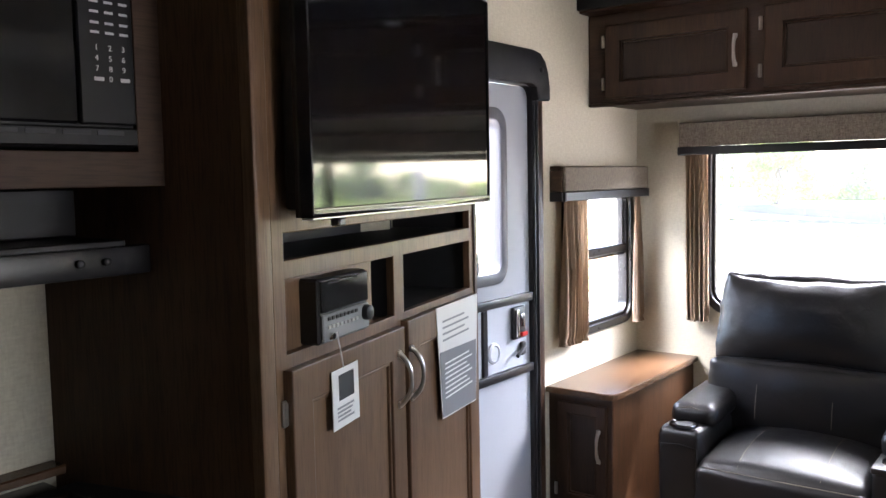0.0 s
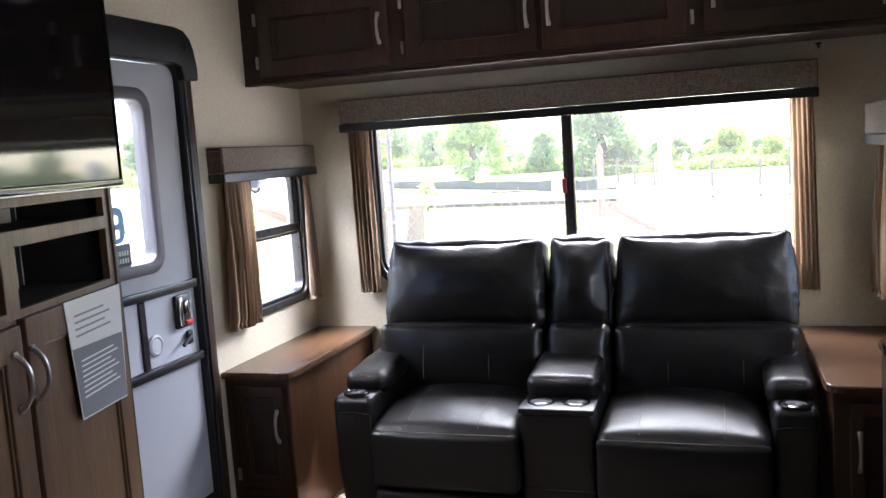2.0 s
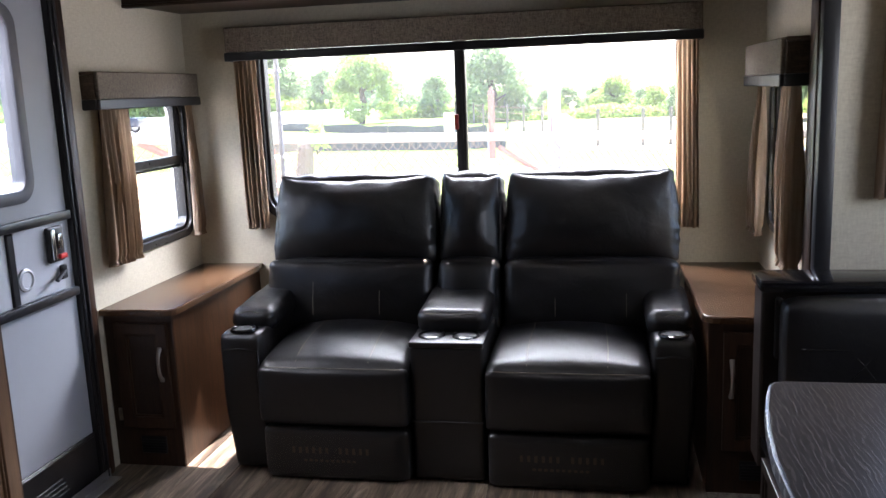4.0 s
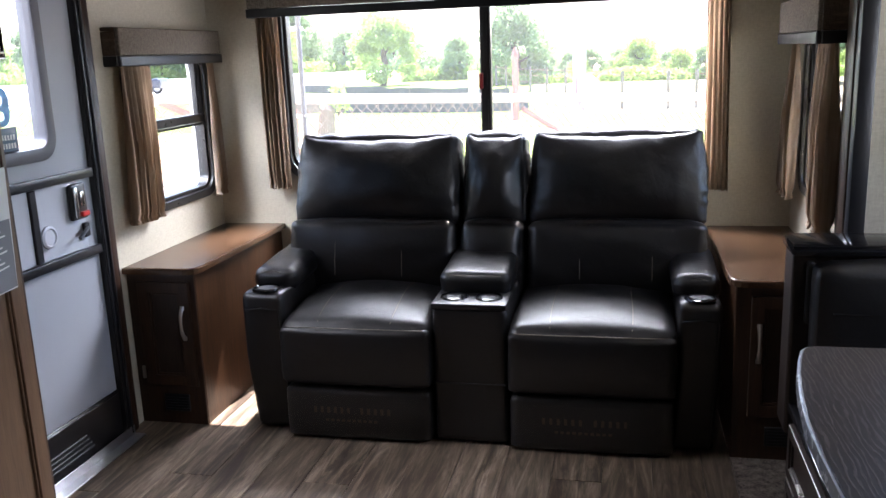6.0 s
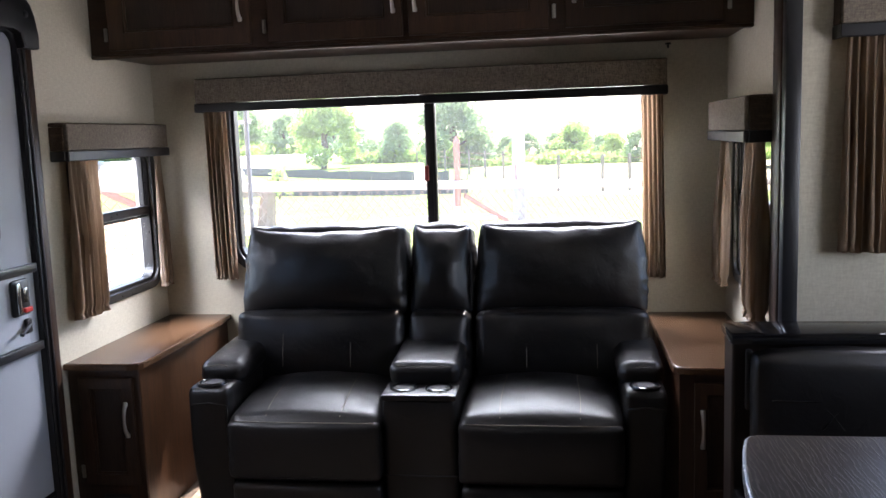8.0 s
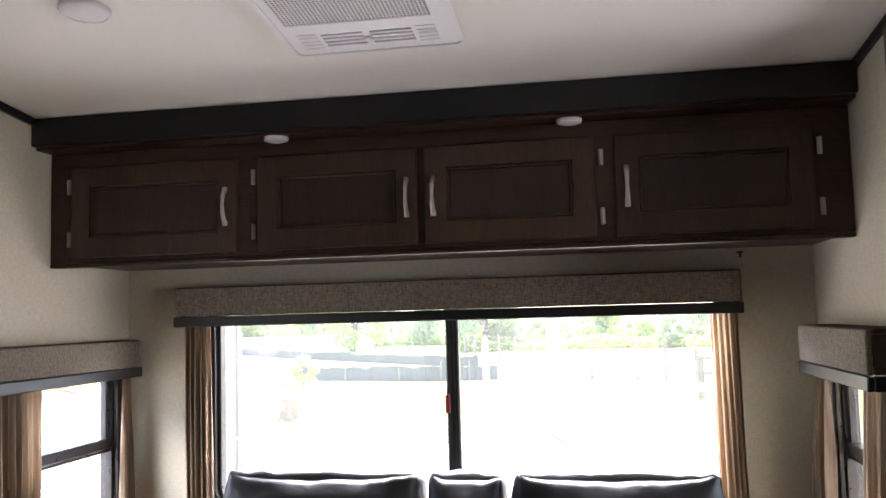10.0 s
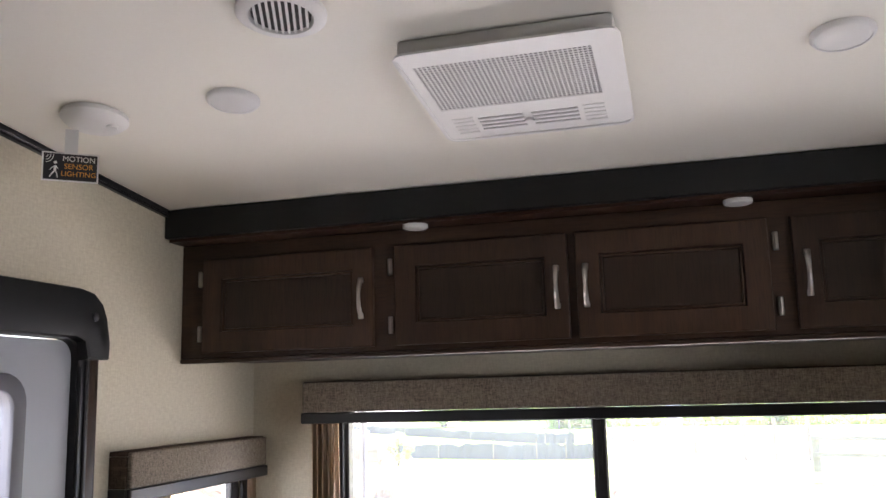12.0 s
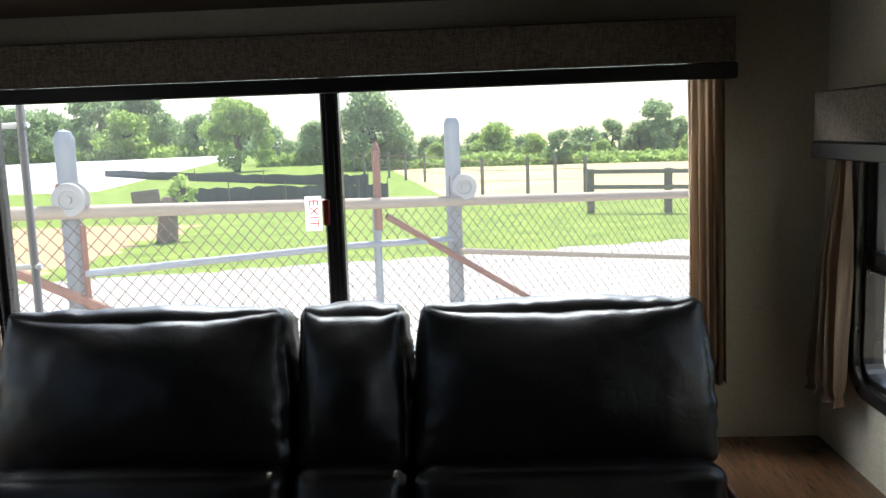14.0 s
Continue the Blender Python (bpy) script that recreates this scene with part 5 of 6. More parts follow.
        return pts[::-1]
    part("tabletop", sheet(outline(0.004)[::-1], (), 0.712, 0.736, 0.003), TABLE, t, "dark streaked laminate top")
    part("edge_band", sheet(outline(0.0)[::-1], (), 0.708, 0.7345, 0.004), plastic("grey_edge_band", (0.30, 0.31, 0.33), 0.25), t, "silver grey edge band", True)
    part("pedestal", lathe([(0.14, FZ + 0.005), (0.14, FZ + 0.012), (0.03, FZ + 0.03), (0.03, 0.68), (0.10, 0.70), (0.10, 0.707)], (2.55, -2.15, 0.0), n=20), BLACK, t, "black pedestal leg", True)
    b2 = thing("dinette_bench", (2.6, -2.95, 0), "black upholstered dinette bench facing the table", "bench")
    part("bench_box", box(2.195, 3.13, -3.2, -2.70, FZ + 0.005, 0.385, 0.003), BLACK_MATT, b2, "dark bench box")
    part("seat", moved(pillow((0.93, 0.5, 0.12), 0.035, 0.01, 12, 0.002, 8), pose(2.665, -2.95, 0.455)), LEATHER, b2, "black leather bench seat", smooth="all")
    part("backrest", moved(pillow((0.92, 0.10, 0.34), 0.03, 0.012, 12, 0.003, 9), pose(2.66, -3.24, 0.665)), LEATHER, b2, "black leather backrest", smooth="all")


dinette()


# ---- ceiling fittings ----
def air_unit():
    a = thing("air_conditioner_vent", (1.175, -1.13, CEIL), "white ceiling air conditioner grille with a mesh and slots", "air conditioner")
    x0, x1, y0, y1 = 0.981, 1.387, -1.338, -0.925
    z1, z0 = CEIL - 0.001, CEIL - 0.036
    m = Matrix.Identity(4)
    gx0, gx1, gy0, gy1 = 1.004, 1.337, -1.281, -1.085
    part("shroud", box(x0 + 0.008, x1 - 0.008, y0 + 0.010, y1 - 0.010, z0 + 0.0075, z1, 0.006, 2), plastic("grey_white_shroud", (0.62, 0.61, 0.59), 0.45), a, "off-white base shroud", True)
    slots = []
    for s in (-1, 1):
        for i in range(4):
            y = -0.973 - i * 0.0185
            cx = 1.175 + s * 0.057
            slots.append(rrect(cx - 0.048, cx + 0.048, y - 0.004, y + 0.004))
    part("front_plate", sheet(rrect(x0, x1, y0, y1, 0.025), [rrect(gx0, gx1, gy0, gy1, 0.004)] + slots, z0, z0 + 0.003, 0.0), WHITE, a, "white front plate")
    part("plate_rim", sheet(rrect(x0 - 0.002, x1 + 0.002, y0 - 0.002, y1 + 0.002, 0.027), [rrect(x0 + 0.006, x1 - 0.006, y0 + 0.006, y1 - 0.006, 0.02)], z0 - 0.003, z0 - 0.0003), WHITE, a, "white raised rim")
    # near-black sheet put in as the shade behind mesh and slots
    part("slot_shade", box(gx0 - 0.002, gx1 + 0.002, y0 + 0.03, y1 - 0.03, z0 + 0.0052, z0 + 0.0072), DARKPRINT_AND_SHADE, a, "dark sheet painting in the shade behind mesh and slots")
    bm = bmesh.new()
    n, mth = 38, 22
    px, py = (gx1 - gx0) / n, (gy1 - gy0) / mth

    def bar(ax0, ax1, ay0, ay1, az0, az1):
        vs = [bm.verts.new(p) for p in ((ax0, ay0, az0), (ax1, ay0, az0), (ax1, ay1, az0), (ax0, ay1, az0), (ax0, ay0, az1), (ax1, ay0, az1), (ax1, ay1, az1), (ax0, ay1, az1))]
        for q in ((3, 2, 1, 0), (4, 5, 6, 7), (0, 1, 5, 4), (1, 2, 6, 5), (2, 3, 7, 6), (3, 0, 4, 7)):
            bm.faces.new([vs[k] for k in q])
    for i in range(n + 1):
        bar(gx0 + i * px - px * 0.17, gx0 + i * px + px * 0.17, gy0, gy1, z0 + 0.001, z0 + 0.0022)
    for j in range(mth + 1):
        bar(gx0, gx1, gy0 + j * py - py * 0.17, gy0 + j * py + py * 0.17, z0 + 0.0012, z0 + 0.0024)
    part("mesh_grille", bm, WHITE, a, "fine white mesh grille", kind="stuff")
    for s in (-1, 1):
        for i in range(5):
            y = -0.964 - i * 0.0185
            cx = 1.175 + s * 0.138
            part("ridge", box(cx - 0.022, cx + 0.022, y - 0.0015, y + 0.0015, z0 - 0.002, z0 - 0.0003), WHITE, a, "moulded ridge")
    part("knob", lathe([(0.010, 0), (0.010, -0.006), (0.001, -0.008)], (1.175, -1.0, z0 - 0.0004), n=16), WHITE, a, "small white knob", True)
    on_slope(a)


air_unit()


def round_vent():
    v = thing("ceiling_vent", (0.833, -1.478, CEIL), "round white ceiling air vent with curved slats", "vent")
    part("vent_ring", lathe([(0.078, -0.001), (0.078, -0.009), (0.068, -0.015), (0.056, -0.015), (0.052, -0.006), (0.052, -0.001)], (0.833, -1.478, CEIL), n=32), WHITE, v, "white vent ring", True)
    # solid dark disc in place of the duct's shaded depth
    part("duct_shade", lathe([(0.0515, -0.010), (0.0515, -0.002), (0.001, -0.002)], (0.833, -1.478, CEIL), n=24), DARKPRINT_AND_SHADE, v, "dark disc painting in the shade of the duct")
    for i in range(9):
        x = 0.833 - 0.044 + i * 0.011
        half = math.sqrt(max(0, 0.053 ** 2 - (x - 0.833) ** 2))
        turned = Matrix.Translation((0.833, -1.478, 0)) @ Matrix.Rotation(radians(22.1), 4, "Z")
        part("slat", moved(box(x - 0.833 - 0.0022, x - 0.833 + 0.0022, -half, half, CEIL - 0.0135, CEIL - 0.0105), turned), WHITE, v, "white vent slat")
    on_slope(v)


round_vent()

ml = thing("motion_light", (0.243, -1.194, CEIL), "white round motion sensor ceiling light", "ceiling light")
part("lamp_body", lathe([(0.070, -0.001), (0.072, -0.012), (0.060, -0.024), (0.03, -0.028), (0.001, -0.028)], (0.243, -1.194, CEIL), n=32), WHITE, ml, "white lamp body", True)
part("sensor", lathe([(0.014, -0.022), (0.012, -0.031), (0.001, -0.033)], (0.28, -1.182, CEIL), n=14), WHITE, ml, "white sensor dome", True)
on_slope(ml)
tag = thing("sensor_sign", (0.212, -1.22, 2.13), "small black sign on a white strip hanging from the ceiling light", "sign")
SM = look((0.213, -1.225, 2.092), (0.213 + 0.78, -1.225 - 0.93, 2.092 - 0.1)) @ pose(0, 0, 0, 0, 180, 0) @ Matrix.Scale(0.83, 4)
part("strip", moved(box(-0.016, 0.016, 0.035, 0.10, -0.001, 0.0), SM), WHITE, tag, "white hanging strip")
part("card", moved(box(-0.068, 0.068, -0.038, 0.038, -0.0022, -0.0002, 0.0003), SM), PAPER, tag, "white bordered card")
part("black_face", moved(box(-0.064, 0.064, -0.034, 0.034, 0.0002, 0.001), SM), DARKPRINT_AND_SHADE, tag, "black printed face")
for i, (tx, mat) in enumerate((("MOTION", PAPER), ("SENSOR", ORANGE), ("LIGHTING", ORANGE))):
    words("lettering", tx, 0.0195 if i < 2 else 0.0185, SM @ Matrix.Translation((0.020, 0.021 - i * 0.0195, 0.0013)), mat, tag, "printed word", 0.0002)
limbs = (((-0.036, 0.002), (-0.037, -0.010), 0.0034), ((-0.036, -0.010), (-0.0435, -0.019), 0.0017), ((-0.0435, -0.019), (-0.049, -0.028), 0.0015), ((-0.036, -0.010), (-0.0315, -0.019), 0.0017),
         ((-0.0315, -0.019), (-0.030, -0.029), 0.0015), ((-0.036, 0.002), (-0.044, -0.004), 0.0012), ((-0.044, -0.004), (-0.048, -0.010), 0.0011), ((-0.035, 0.002), (-0.029, -0.006), 0.0012))
part("figure_mark", moved(join(lathe([(0.0042, 0.0012), (0.0042, 0.0018), (0.0005, 0.0018)], (-0.036, 0.0105, 0), n=12), *[tube([(*p, 0.0014), (*q, 0.0014)], r, 5) for p, q, r in limbs]), SM), PAPER, tag, "white walking mark")
for r in (0.006, 0.0125, 0.019):
    part("wave_mark", moved(tube([(-0.060 + r * math.cos(radians(a)), 0.029 + r * math.sin(radians(a)), 0.0014) for a in range(-85, 6, 15)], 0.0013, 4), SM), PAPER, tag, "white wave mark")
det = thing("smoke_detector", (1.93, -1.12, CEIL), "round white smoke detector", "smoke detector")
part("base", lathe([(0.055, -0.001), (0.055, -0.012), (0.046, -0.016), (0.046, -0.001)], (1.93, -1.12, CEIL), n=28), WHITE, det, "white detector base", True)
part("cap", lathe([(0.034, -0.0165), (0.032, -0.040), (0.022, -0.046), (0.001, -0.047)], (1.93, -1.12, CEIL), n=28), WHITE, det, "white detector cap", True)
part("post", lathe([(0.008, -0.0475), (0.007, -0.060), (0.001, -0.061)], (1.93, -1.12, CEIL), n=12), WHITE, det, "small white post", True)
on_slope(det)


# ---- outdoors ----
part("ground", box(-400, 400, -400, 500, GROUND - 0.5, GROUND), GROUNDMAT, None, "pale gravel road with bright grass and dry field beyond", "ground", kind="structure")
part("outer_skin", join(moved(sheet([(-1.75, -0.3), (0.0, -0.3), (0.0, WT), (-1.75, WT)], [rrect(-1.64, -0.945, 0.03, 1.765, 0.06), rrect(-0.66, -0.085, 0.815, 1.36, 0.06)], -WALL - 0.012, -WALL - 0.002), LEFT)), TRAILER, None, "white outer skin of the trailer", "wall", kind="structure")


def lin(a, b, t):
    return tuple(p + (q - p) * t for p, q in zip(a, b))


def fence():
    f = thing("chain_link_fence", (0.9, 3.4, GROUND), "rusty chain-link gate and fence with a tan top pipe", "fence")
    A, B = (-4.5, -0.7, 1.305), (6.6, 7.75, 0.62)
    part("top_pipe", tube([A, B], 0.036, 10), RAILTAN, f, "weathered tan top pipe", True)
    part("lower_pipe", tube([(-0.56, 2.30, 0.735), (0.69, 3.25, 0.72), (1.33, 3.74, 0.685)], 0.021, 8), GALV, f, "grey lower pipe", True)
    part("lower_pipe", tube([(1.38, 3.78, 0.595), (3.22, 5.20, 0.29), (6.4, 7.6, -0.24)], 0.021, 8), RAILTAN, f, "rusty lower pipe", True)
    part("gate_post", tube([(-0.555, 2.31, 0.99), (-0.555, 2.31, GROUND)], 0.017, 8), RUST, f, "thin rusty gate post")
    part("brace", tube([(0.92, 3.42, 0.885), (1.79, 4.09, 0.235), (2.85, 4.90, -0.56)], 0.022, 8), RUST, f, "rusty diagonal brace", True)
    part("brace", tube([(-1.5, 1.58, 1.25), (-0.787, 2.11, 0.765), (-0.474, 2.35, 0.525), (0.9, 3.38, -0.5)], 0.026, 8), RUST, f, "rusty diagonal brace", True)
    for nm, x, y, zt, r, reel, cap in (("post", -0.640, 2.37, 1.45, 0.052, (-0.585, 2.27, 1.13), True), ("post", 1.340, 3.90, 1.475, 0.054, (1.415, 3.80, 1.035), True)):
        part("post", lathe([(r, GROUND), (r, zt - 0.03), (r * 1.02, zt - 0.03), (r * 1.05, zt - 0.01), (r * 0.7, zt + 0.03), (0.002, zt + 0.042)], (x, y, 0), n=20), GALV, f, "thick pale galvanised gate post", True)
        d = Vector((0.1, -1, 0.0)).normalized()
        rl = part("roller", moved(lathe([(0.02, -0.05), (0.085, -0.05), (0.088, -0.038), (0.06, -0.030), (0.06, 0.02), (0.088, 0.028), (0.085, 0.04), (0.05, 0.042), (0.046, 0.03), (0.02, 0.03), (0.018, 0.045), (0.001, 0.045)], (0, 0, 0), n=28), look(reel, Vector(reel) - d)), plastic("grey_roller", (0.42, 0.41, 0.40), 0.6), f, "white gate roller", True)
        part("bracket", box(reel[0] - 0.105, reel[0] + 0.02, reel[1] + 0.05, reel[1] + 0.09, reel[2] - 0.07, reel[2] + 0.08, 0.006), RUST, rl, "rusty roller bracket")
    part("small_post", tube([(0.852, 3.44, 0.95), (0.852, 3.44, GROUND)], 0.027, 10), GALV, f, "slim galvanised post", True)
    part("red_post", lathe([(0.026, 0.80), (0.026, 1.30), (0.030, 1.305), (0.022, 1.335), (0.006, 1.365)], (0.868, 3.40, 0), n=14), RUST, f, "red painted pipe with a pointed cap", True)
    bm = bmesh.new()
    L = math.dist(A[:2], B[:2])
    ux, uy = (B[0] - A[0]) / L, (B[1] - A[1]) / L

    def wire(s0, h0, s1, h1, off):
        r = 0.0026
        a = Vector((A[0] + ux * s0 - uy * off, A[1] + uy * s0 + ux * off, h0))
        b = Vector((A[0] + ux * s1 - uy * off, A[1] + uy * s1 + ux * off, h1))
        d = (b - a).normalized()
        s = d.cross(Vector((-uy, ux, 0))).normalized() * r
        t = Vector((-uy, ux, 0)) * r
        ra = [bm.verts.new(a + v) for v in (s, t, -s, -t)]
        rb = [bm.verts.new(b + v) for v in (s, t, -s, -t)]
        for k in range(4):
            bm.faces.new((ra[k], ra[(k + 1) % 4], rb[(k + 1) % 4], rb[k]))
    pitch = 0.078
    hgt = 1.85
    k = -int(hgt / pitch)
    while k * pitch < L:
        for slope in (1, -1):
            s0, s1 = (k * pitch, k * pitch + hgt * 0.9) if slope > 0 else (k * pitch + hgt * 0.9, k * pitch)
            segs = 12
            for q in range(segs):
                ta, tb = q / segs, (q + 1) / segs
                sa, sb = s0 + (s1 - s0) * ta, s0 + (s1 - s0) * tb
                if min(sa, sb) < 0 or max(sa, sb) > L:
                    continue
                top_a, top_b = A[2] + (B[2] - A[2]) * sa / L, A[2] + (B[2] - A[2]) * sb / L
                wire(sa, top_a - hgt * (1 - ta), sb, top_b - hgt * (1 - tb), 0.05 + 0.004 * slope)
        k += 1
    part("wire_mesh", bm, plastic("rusty_wire", (0.26, 0.20, 0.16), 0.7, metal=0.4), f, "rusty diamond wire mesh", kind="stuff")


fence()

lad = thing("rear_ladder", (0.30, 0.12, 0.4), "thin aluminium ladder rail outside the rear window", "ladder")
part("ladder_rail", tube([(0.362, 0.135, 1.75), (0.354, 0.135, 1.45), (0.351, 0.14, 1.05), (0.348, 0.14, 0.4), (0.34, 0.14, -0.3)], 0.011, 10), DARKGREY, lad, "dark ladder rail", True)
part("ladder_rail", tube([(0.055, 0.135, 1.75), (0.045, 0.135, 1.45), (0.03, 0.14, -0.3)], 0.011, 10), DARKGREY, lad, "dark ladder rail", True)
for z in (1.463, 1.092, 0.72, 0.35):
    part("rung", tube([(0.03, 0.137, z), (0.372, 0.137, z)], 0.008, 8), GALV, lad, "aluminium ladder rung", True)


def silt(points, h, name="silt_fence"):
    f = thing(name, (*points[0][:2], GROUND), "low black silt fence fabric on stakes", "silt fence")
    bm = bmesh.new()
    prev = None
    n = 40
    for i in range(n + 1):
        u = i / n * (len(points) - 1)
        a = min(int(u), len(points) - 2)
        p = lin(points[a], points[a + 1], u - a)
        w = 0.13 * noise.noise(Vector((i * 0.7, p[0], 3)))
        pair = (bm.verts.new((p[0], p[1] + w, GROUND + 0.0)), bm.verts.new((p[0], p[1] + w * 0.4, GROUND + h + w)))
        if prev:
            bm.faces.new((prev[0], pair[0], pair[1], prev[1]))
        prev = pair
    bmesh.ops.solidify(bm, geom=bm.faces[:], thickness=0.02)
    part("fabric", bm, SILT, f, "black woven fabric")
    for i in range(0, n + 1, 8):
        u = i / n * (len(points) - 1)
        a = min(int(u), len(points) - 2)
        p = lin(points[a], points[a + 1], u - a)
        part("stake", box(p[0] - 0.018, p[0] + 0.018, p[1] - 0.11, p[1] - 0.074, GROUND, GROUND + h + 0.2), GREYWOOD, f, "grey stake")


silt([(-9.75, 28.9), (-4.3, 27.6), (-1.78, 27.9)], 0.52)
silt([(-24.4, 56.0), (-18.0, 48.5), (-12.1, 42.9), (-5.26, 36.6), (-3.6, 36.4)], 0.46)


def post_fence():
    f = thing("board_fence", (5.5, 18.5, GROUND), "grey weathered wooden board fence", "fence")
    for x, y in ((4.38, 20.6), (6.27, 20.0), (8.20, 19.4)):
        part("fence_post", box(x - 0.09, x + 0.09, y - 0.09, y + 0.09, GROUND, GROUND + 1.13, 0.01), GREYWOOD, f, "grey wooden post")
    for z in (GROUND + 1.06, GROUND + 0.66):
        a, b = Vector((4.28, 20.47, z)), Vector((8.3, 19.2, z - 0.02))
        bm = tube([a, b], 0.075, 4)
        bmesh.ops.scale(bm, vec=(1, 1, 1), verts=bm.verts)
        part("board", bm, GREYWOOD, f, "grey wooden board")
    g = thing("field_fence", (0, 30, GROUND), "line of old wooden fence posts with wire at the field edge", "fence")
    pts = [(5.0, 27.0), (4.02, 27.3), (3.08, 27.2), (1.54, 27.6), (-1.08, 37.0), (-2.13, 39.0), (-3.26, 42.0), (-5.16, 46.5), (-6.4, 51.0), (-7.7, 56.0), (-9.3, 61.0), (-11.2, 67.0)]
    for x, y in pts:
        part("fence_post", lathe([(0.065, GROUND), (0.06, GROUND + 1.25), (0.05, GROUND + 1.3)], (x, y, 0), n=8), GREYWOOD, g, "old wooden post")
    part("fence_wire", join(*[tube([(x, y, GROUND + h) for x, y in pts], 0.012, 4) for h in (0.5, 0.85, 1.15)]), RUST, g, "fence wire")
    s = thing("broken_post", (-5.56, 16.7, GROUND), "leaning broken concrete post with a board", "post")
    part("post", moved(lathe([(0.25, 0), (0.22, 0.5), (0.19, 0.9), (0.12, 1.0)], (0, 0, 0), n=10), pose(-5.56, 16.7, GROUND, 0, 6, 0)), plastic("brown_concrete", (0.26, 0.19, 0.15), 0.9), s, "brown concrete stump")
    part("board", moved(box(-0.40, 0.22, -0.04, 0.04, 0.82, 1.18, 0.01), pose(-5.72, 16.5, GROUND, 0, -5, 0)), GREYWOOD, s, "grey weathered board")


post_fence()


def tree_mesh(seed, h, w, leafmat, n=2600, leaf=0.2, trunk=0.25):
    """A tree: trunk and limbs, and a crown of clumps of small leaves."""
    rnd = random.Random(seed)
    t = thing("tree", (0, 0, 0), "leafy green broadleaf tree with an uneven crown", "tree")
    limbs = [tube([(0, 0, 0), (0.06 * w, 0, h * 0.3), (0, 0.03 * w, h * 0.55), (0.02, 0, h * 0.85)], [trunk, trunk * 0.75, trunk * 0.5, trunk * 0.12], 8)]
    clumps = []
    for i in range(26):
        a = rnd.uniform(0, 2 * math.pi)
        v = rnd.random() ** 0.8
        z = h * (0.18 + 0.76 * v)
        rad = w / 2 * (1.05 - 0.75 * max(0, (v - 0.35) / 0.65) ** 1.6) * rnd.uniform(0.35, 0.9)
        c = Vector((rad * math.cos(a), rad * math.sin(a), z))
        clumps.append((c, w * rnd.uniform(0.13, 0.24)))
        if i % 3 == 0:
            limbs.append(tube([(0, 0, z * 0.6), lin((0, 0, z * 0.6), c, 0.6), c], [trunk * 0.4, trunk * 0.22, trunk * 0.06], 6))
    part("trunk", join(*limbs), BARK, t, "brown trunk with limbs")
    verts, faces = [], []
    for i in range(n):
        c, r = clumps[rnd.randrange(len(clumps))]
        d = Vector((rnd.gauss(0, 1), rnd.gauss(0, 1), rnd.gauss(0, 1))).normalized() * r * rnd.random() ** 0.4
        d.z *= 0.75
        p = c + d
        a, b = Vector((rnd.gauss(0, 1), rnd.gauss(0, 1), rnd.gauss(0, 1))).normalized(), Vector((rnd.gauss(0, 1), rnd.gauss(0, 1), rnd.gauss(0, 1))).normalized()
        s = leaf * rnd.uniform(0.6, 1.3)
        k = len(verts)
        verts += [p - a * s, p + b * s * 0.6, p + a * s, p - b * s * 0.6]
        faces.append((k, k + 1, k + 2, k + 3))
    me = bpy.data.meshes.new("crown")
    me.from_pydata([tuple(v) for v in verts], [], faces)
    me.materials.append(leafmat)
    ob = new("crown", me)
    ob.parent = t
    tagged(ob, "crown of many small leaves", kind="stuff")
    return t


def trees():
    near = tree_mesh(1, 5.0, 4.7, LEAF, 12000, 0.15)
    near.location = (-15.45, 56.8, GROUND)
    b = tree_mesh(2, 5.2, 4.6, LEAF2, 6500, 0.16)
    b.location = (-5.6, 53.7, GROUND)
    kinds = [tree_mesh(3, 5.5, 5.0, LEAF2, 4200, 0.22), tree_mesh(4, 4.4, 5.6, LEAF2, 4200, 0.22), tree_mesh(5, 3.6, 4.6, LEAF, 3600, 0.2)]
    rnd = random.Random(8)
    for k in kinds:
        k["group"] = "trees along the far field edge"
    spots = []
    for i in range(74):
        ang = radians(-52 + 84 * i / 73 + rnd.uniform(-0.8, 0.8))
        d = rnd.uniform(53, 64) if ang > radians(-8) else rnd.uniform(64, 80) if ang > radians(-14) else rnd.uniform(125, 160)
        s = rnd.uniform(0.75, 1.2)
        if ang > radians(0):
            s *= 0.95
        if ang < radians(-20):
            s *= 1.25
        s *= 0.62 if ang > radians(-16) else 0.78
        spots.append((d * math.sin(ang), d * math.cos(ang), s * d / 78))
    for x, y in ((2.5, 58), (14, 60), (18, 63)):
        spots.append((x, y, 0.68))
    for i, (x, y, s) in enumerate(spots):
        k = kinds[i % 3]
        if i < 3:
            k.location, k.rotation_euler.z, k.scale = (x, y, GROUND), rnd.uniform(0, 6), (s, s, s)
            continue
        sc = k.scale[0]
        c = copy_thing(k, Matrix.Translation((x, y, GROUND)) @ Matrix.Rotation(rnd.uniform(0, 6), 4, "Z"))
        c.scale = (s, s, s * rnd.uniform(0.85, 1.1))
    # saplings beside the stump
    sp = tree_mesh(9, 0.75, 0.7, LEAF, 160, 0.09, 0.03)
    sp.location = (-5.25, 16.9, GROUND + 0.72)
    sp["label"] = "small bright green sapling"


trees()


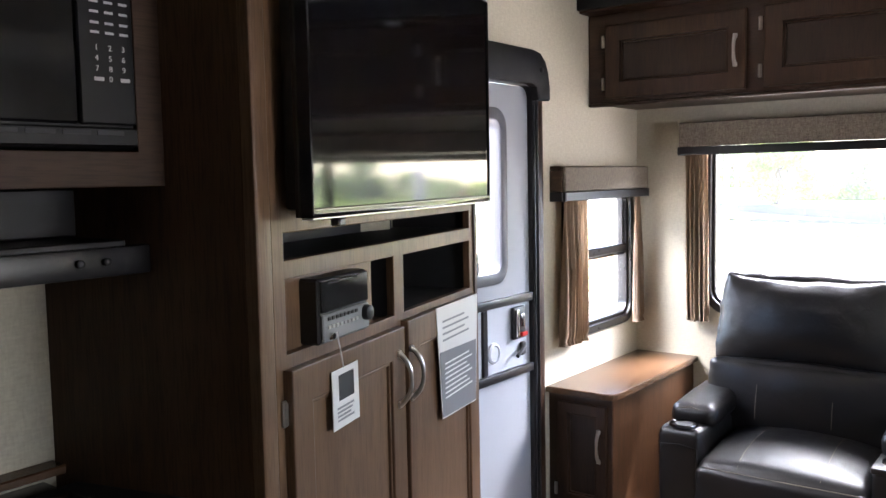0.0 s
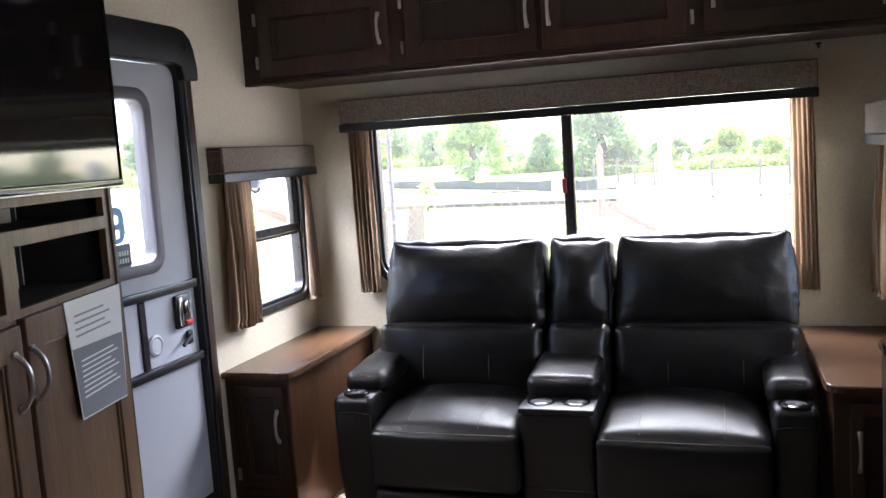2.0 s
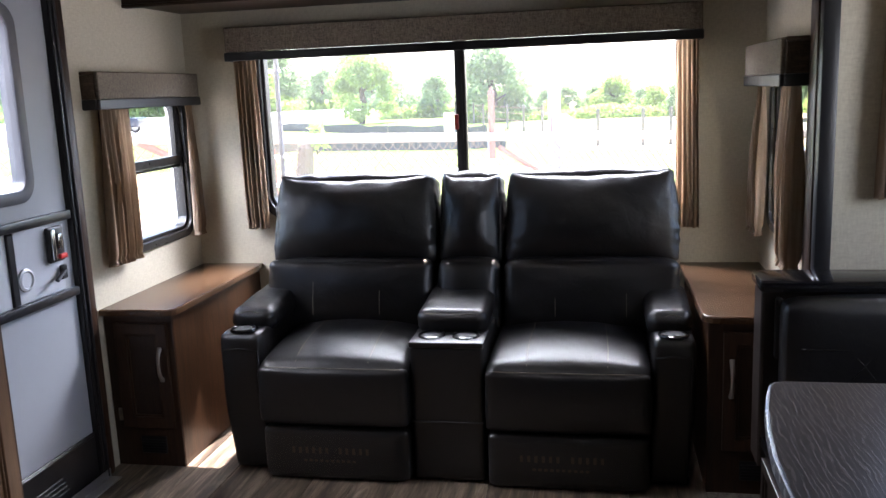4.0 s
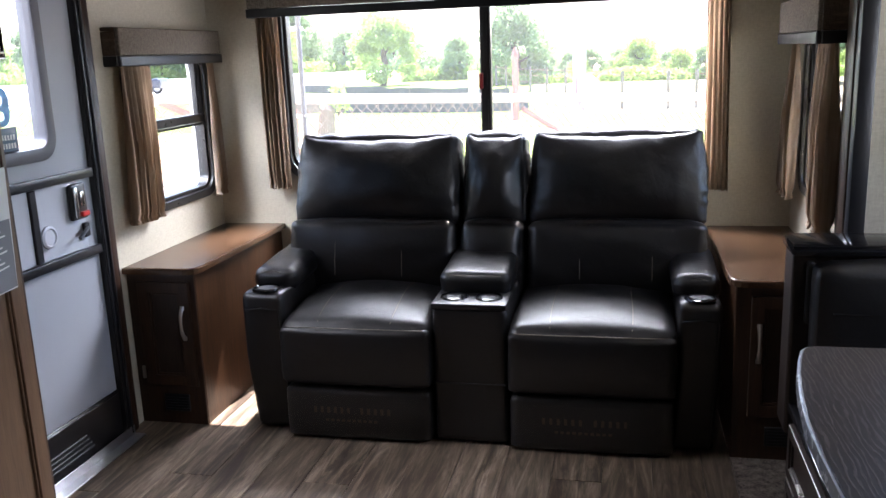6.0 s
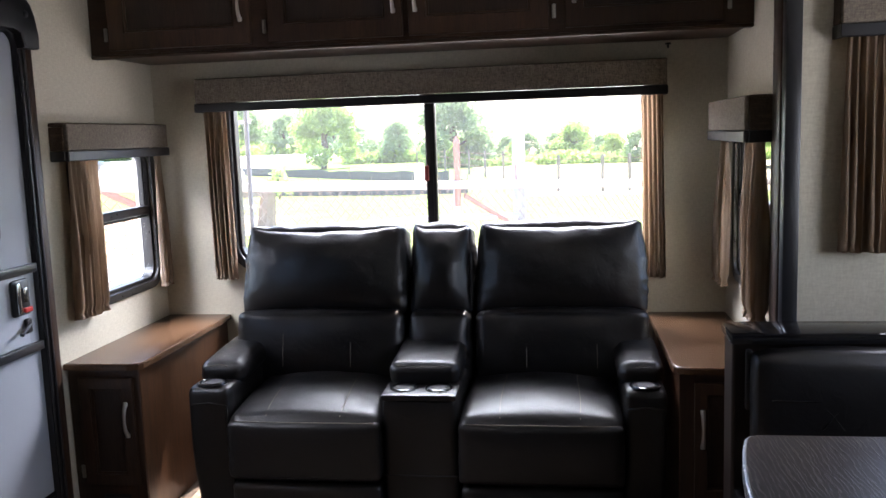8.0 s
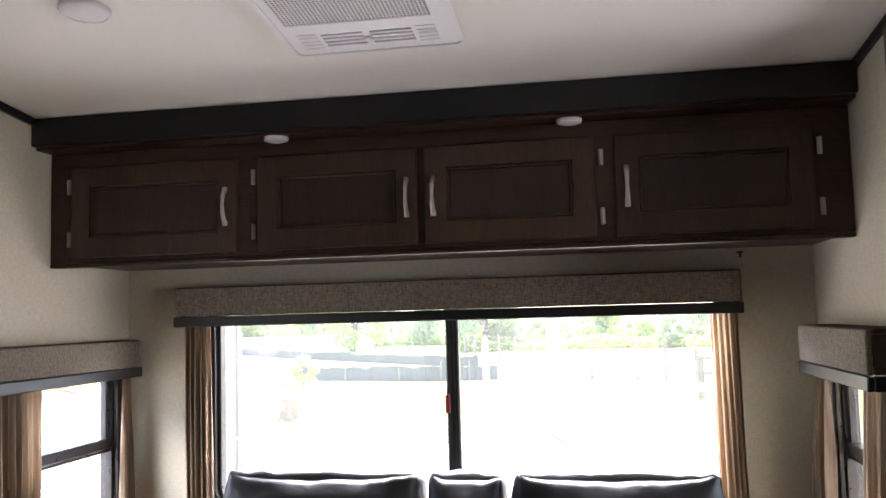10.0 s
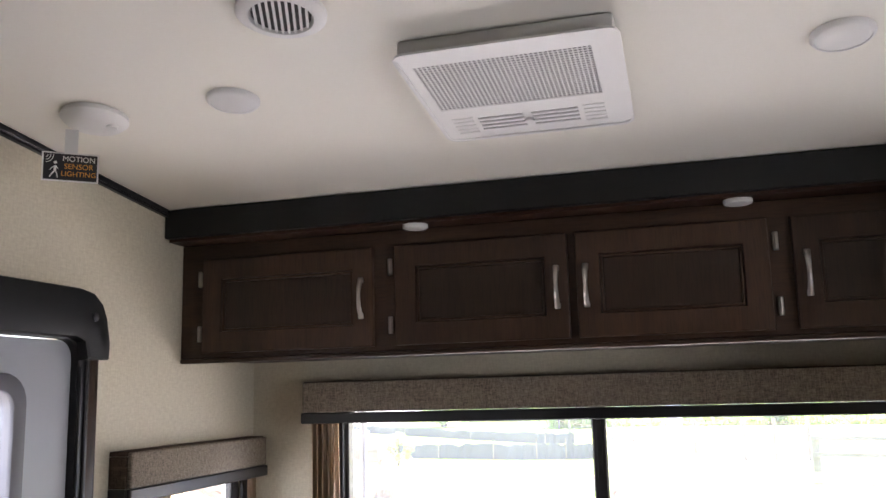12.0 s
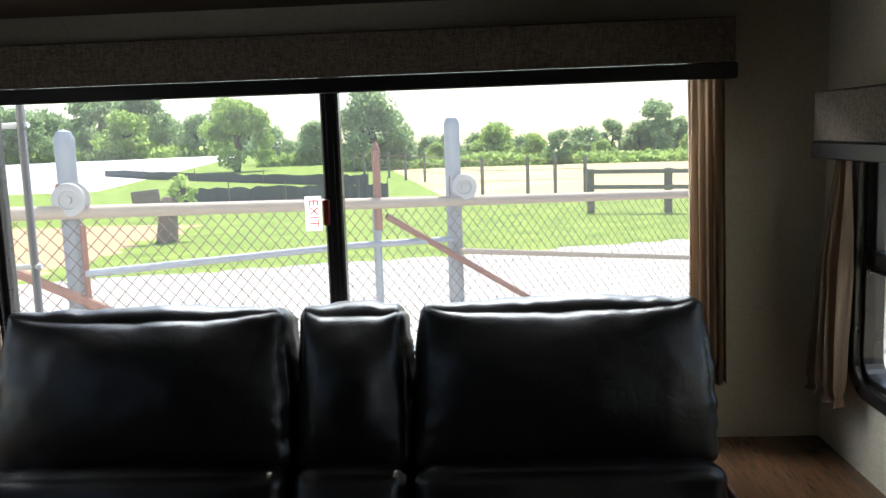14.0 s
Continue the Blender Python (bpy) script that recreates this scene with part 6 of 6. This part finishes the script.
def hedge():
    """Low brush along the foot of the far trees."""
    rnd = random.Random(12)
    verts, faces = [], []
    for i in range(16000):
        ang = radians(rnd.uniform(-55, 35))
        d = rnd.uniform(52, 54) if ang > radians(-8) else rnd.uniform(66, 68) if ang > radians(-14) else rnd.uniform(124, 130)
        k = d / 68
        x, y = d * math.sin(ang), d * math.cos(ang)
        top = 0.8 + 0.6 * noise.noise(Vector((x * 0.25, y * 0.25, 0)))
        p = Vector((x, y, GROUND + rnd.random() ** 1.3 * max(0.3, top) * k))
        a, b = Vector((rnd.gauss(0, 1), rnd.gauss(0, 1), rnd.gauss(0, 1))).normalized(), Vector((rnd.gauss(0, 1), rnd.gauss(0, 1), rnd.gauss(0, 1))).normalized()
        s = rnd.uniform(0.16, 0.34) * k
        k = len(verts)
        verts += [tuple(p - a * s), tuple(p + b * s * 0.7), tuple(p + a * s), tuple(p - b * s * 0.7)]
        faces.append((k, k + 1, k + 2, k + 3))
    me = bpy.data.meshes.new("brush")
    me.from_pydata(verts, [], faces)
    me.materials.append(LEAF)
    tagged(new("brush", me), "dense green brush along the field edge", "brush", kind="stuff")


hedge()


def parked_truck(x, y, rz):
    m = pose(x, y, GROUND, 0, 0, rz)
    c = thing("parked_truck", (x, y, GROUND), "dark blue pickup truck parked on the gravel lot", "truck")
    part("body", moved(box(-2.6, 2.6, -0.9, 0.9, 0.45, 1.1, 0.12, 3), m), CAR, c, "dark blue body", True)
    part("cab", moved(box(-0.9, 1.2, -0.8, 0.8, 1.101, 1.75, 0.2, 3), m), GLOSS, c, "dark glazed cab", True)
    part("roof", moved(box(-0.7, 0.9, -0.72, 0.72, 1.751, 1.80, 0.02, 1), m), CAR, c, "dark blue roof")
    for wx in (-1.7, 1.7):
        for wy in (-0.88, 0.88):
            w = part("wheel", moved(lathe([(0.30, -0.12), (0.38, -0.11), (0.38, 0.11), (0.30, 0.12)], (wx, wy, 0.38), "y", 22), m), RUBBER, c, "black tyre", True)
            part("rim", moved(lathe([(0.22, -0.13), (0.24, -0.125), (0.24, 0.125), (0.22, 0.13)], (wx, wy, 0.38), "y", 16), m), STEEL, w, "steel rim", True)


parked_truck(-33.3, 53.0, 8)

# neighbouring trailers seen through the door and the side windows
def neighbour(x0, x1, y0, y1, label):
    n = thing("parked_trailer", ((x0 + x1) / 2, (y0 + y1) / 2, GROUND), label, "trailer")
    part("body", box(x0, x1, y0, y1, GROUND + 0.6, GROUND + 3.1, 0.08, 3), TRAILER, n, "white trailer body", True)
    part("stripe", box(x0 - 0.006, x1 + 0.006, y0 + 0.3, y1 - 0.3, GROUND + 1.0, GROUND + 1.25), DARKGREY, n, "grey side stripe")
    for wy in ((y0 + y1) / 2 - 0.45, (y0 + y1) / 2 + 0.45):
        part("wheel", join(*[lathe([(0.2, -0.1), (0.34, -0.1), (0.34, 0.1), (0.2, 0.1)], (xx, wy, GROUND + 0.34), "x", 20) for xx in (x0 + 0.15, x1 - 0.15)]), RUBBER, n, "black tyre", True)
    return n


nb = neighbour(6.6, 9.0, 5.2, 12.5, "white travel trailer parked alongside")


# ---- floor planks ----
def planks():
    rnd = random.Random(4)
    pw, pl = 0.152, 0.92
    meshes = {}
    count = 0
    x = 0.0
    col = 0
    while x < 2.36:
        w = pw
        y = BACK + rnd.uniform(-pl, 0)
        while y < 0:
            a, b = max(y, BACK), min(y + pl, -0.0005)
            xa, xb = max(x, 0.0), min(x + w, W if a > -0.69 else 2.067)
            if b - a > 0.03 and xb - xa > 0.01:
                key = (round(xb - xa, 3), round(b - a, 3))
                if key not in meshes:
                    bm = box(-key[0] / 2 + 0.0007, key[0] / 2 - 0.0007, -key[1] / 2 + 0.0007, key[1] / 2 - 0.0007, FZ - 0.010, FZ, 0.0012)
                    me = bpy.data.meshes.new("floor_plank")
                    bm.to_mesh(me)
                    bm.free()
                    me.materials.append(PLANK)
                    meshes[key] = me
                ob = new("floor_plank", meshes[key])
                ob.location = ((xa + xb) / 2, (a + b) / 2, 0)
                ob.parent = FLOOR
            y += pl
        x += w
        col += 1


FLOOR = thing("floor", (0, 0, 0), "brown grey wood-look vinyl plank floor", "floor", kind="structure")
planks()
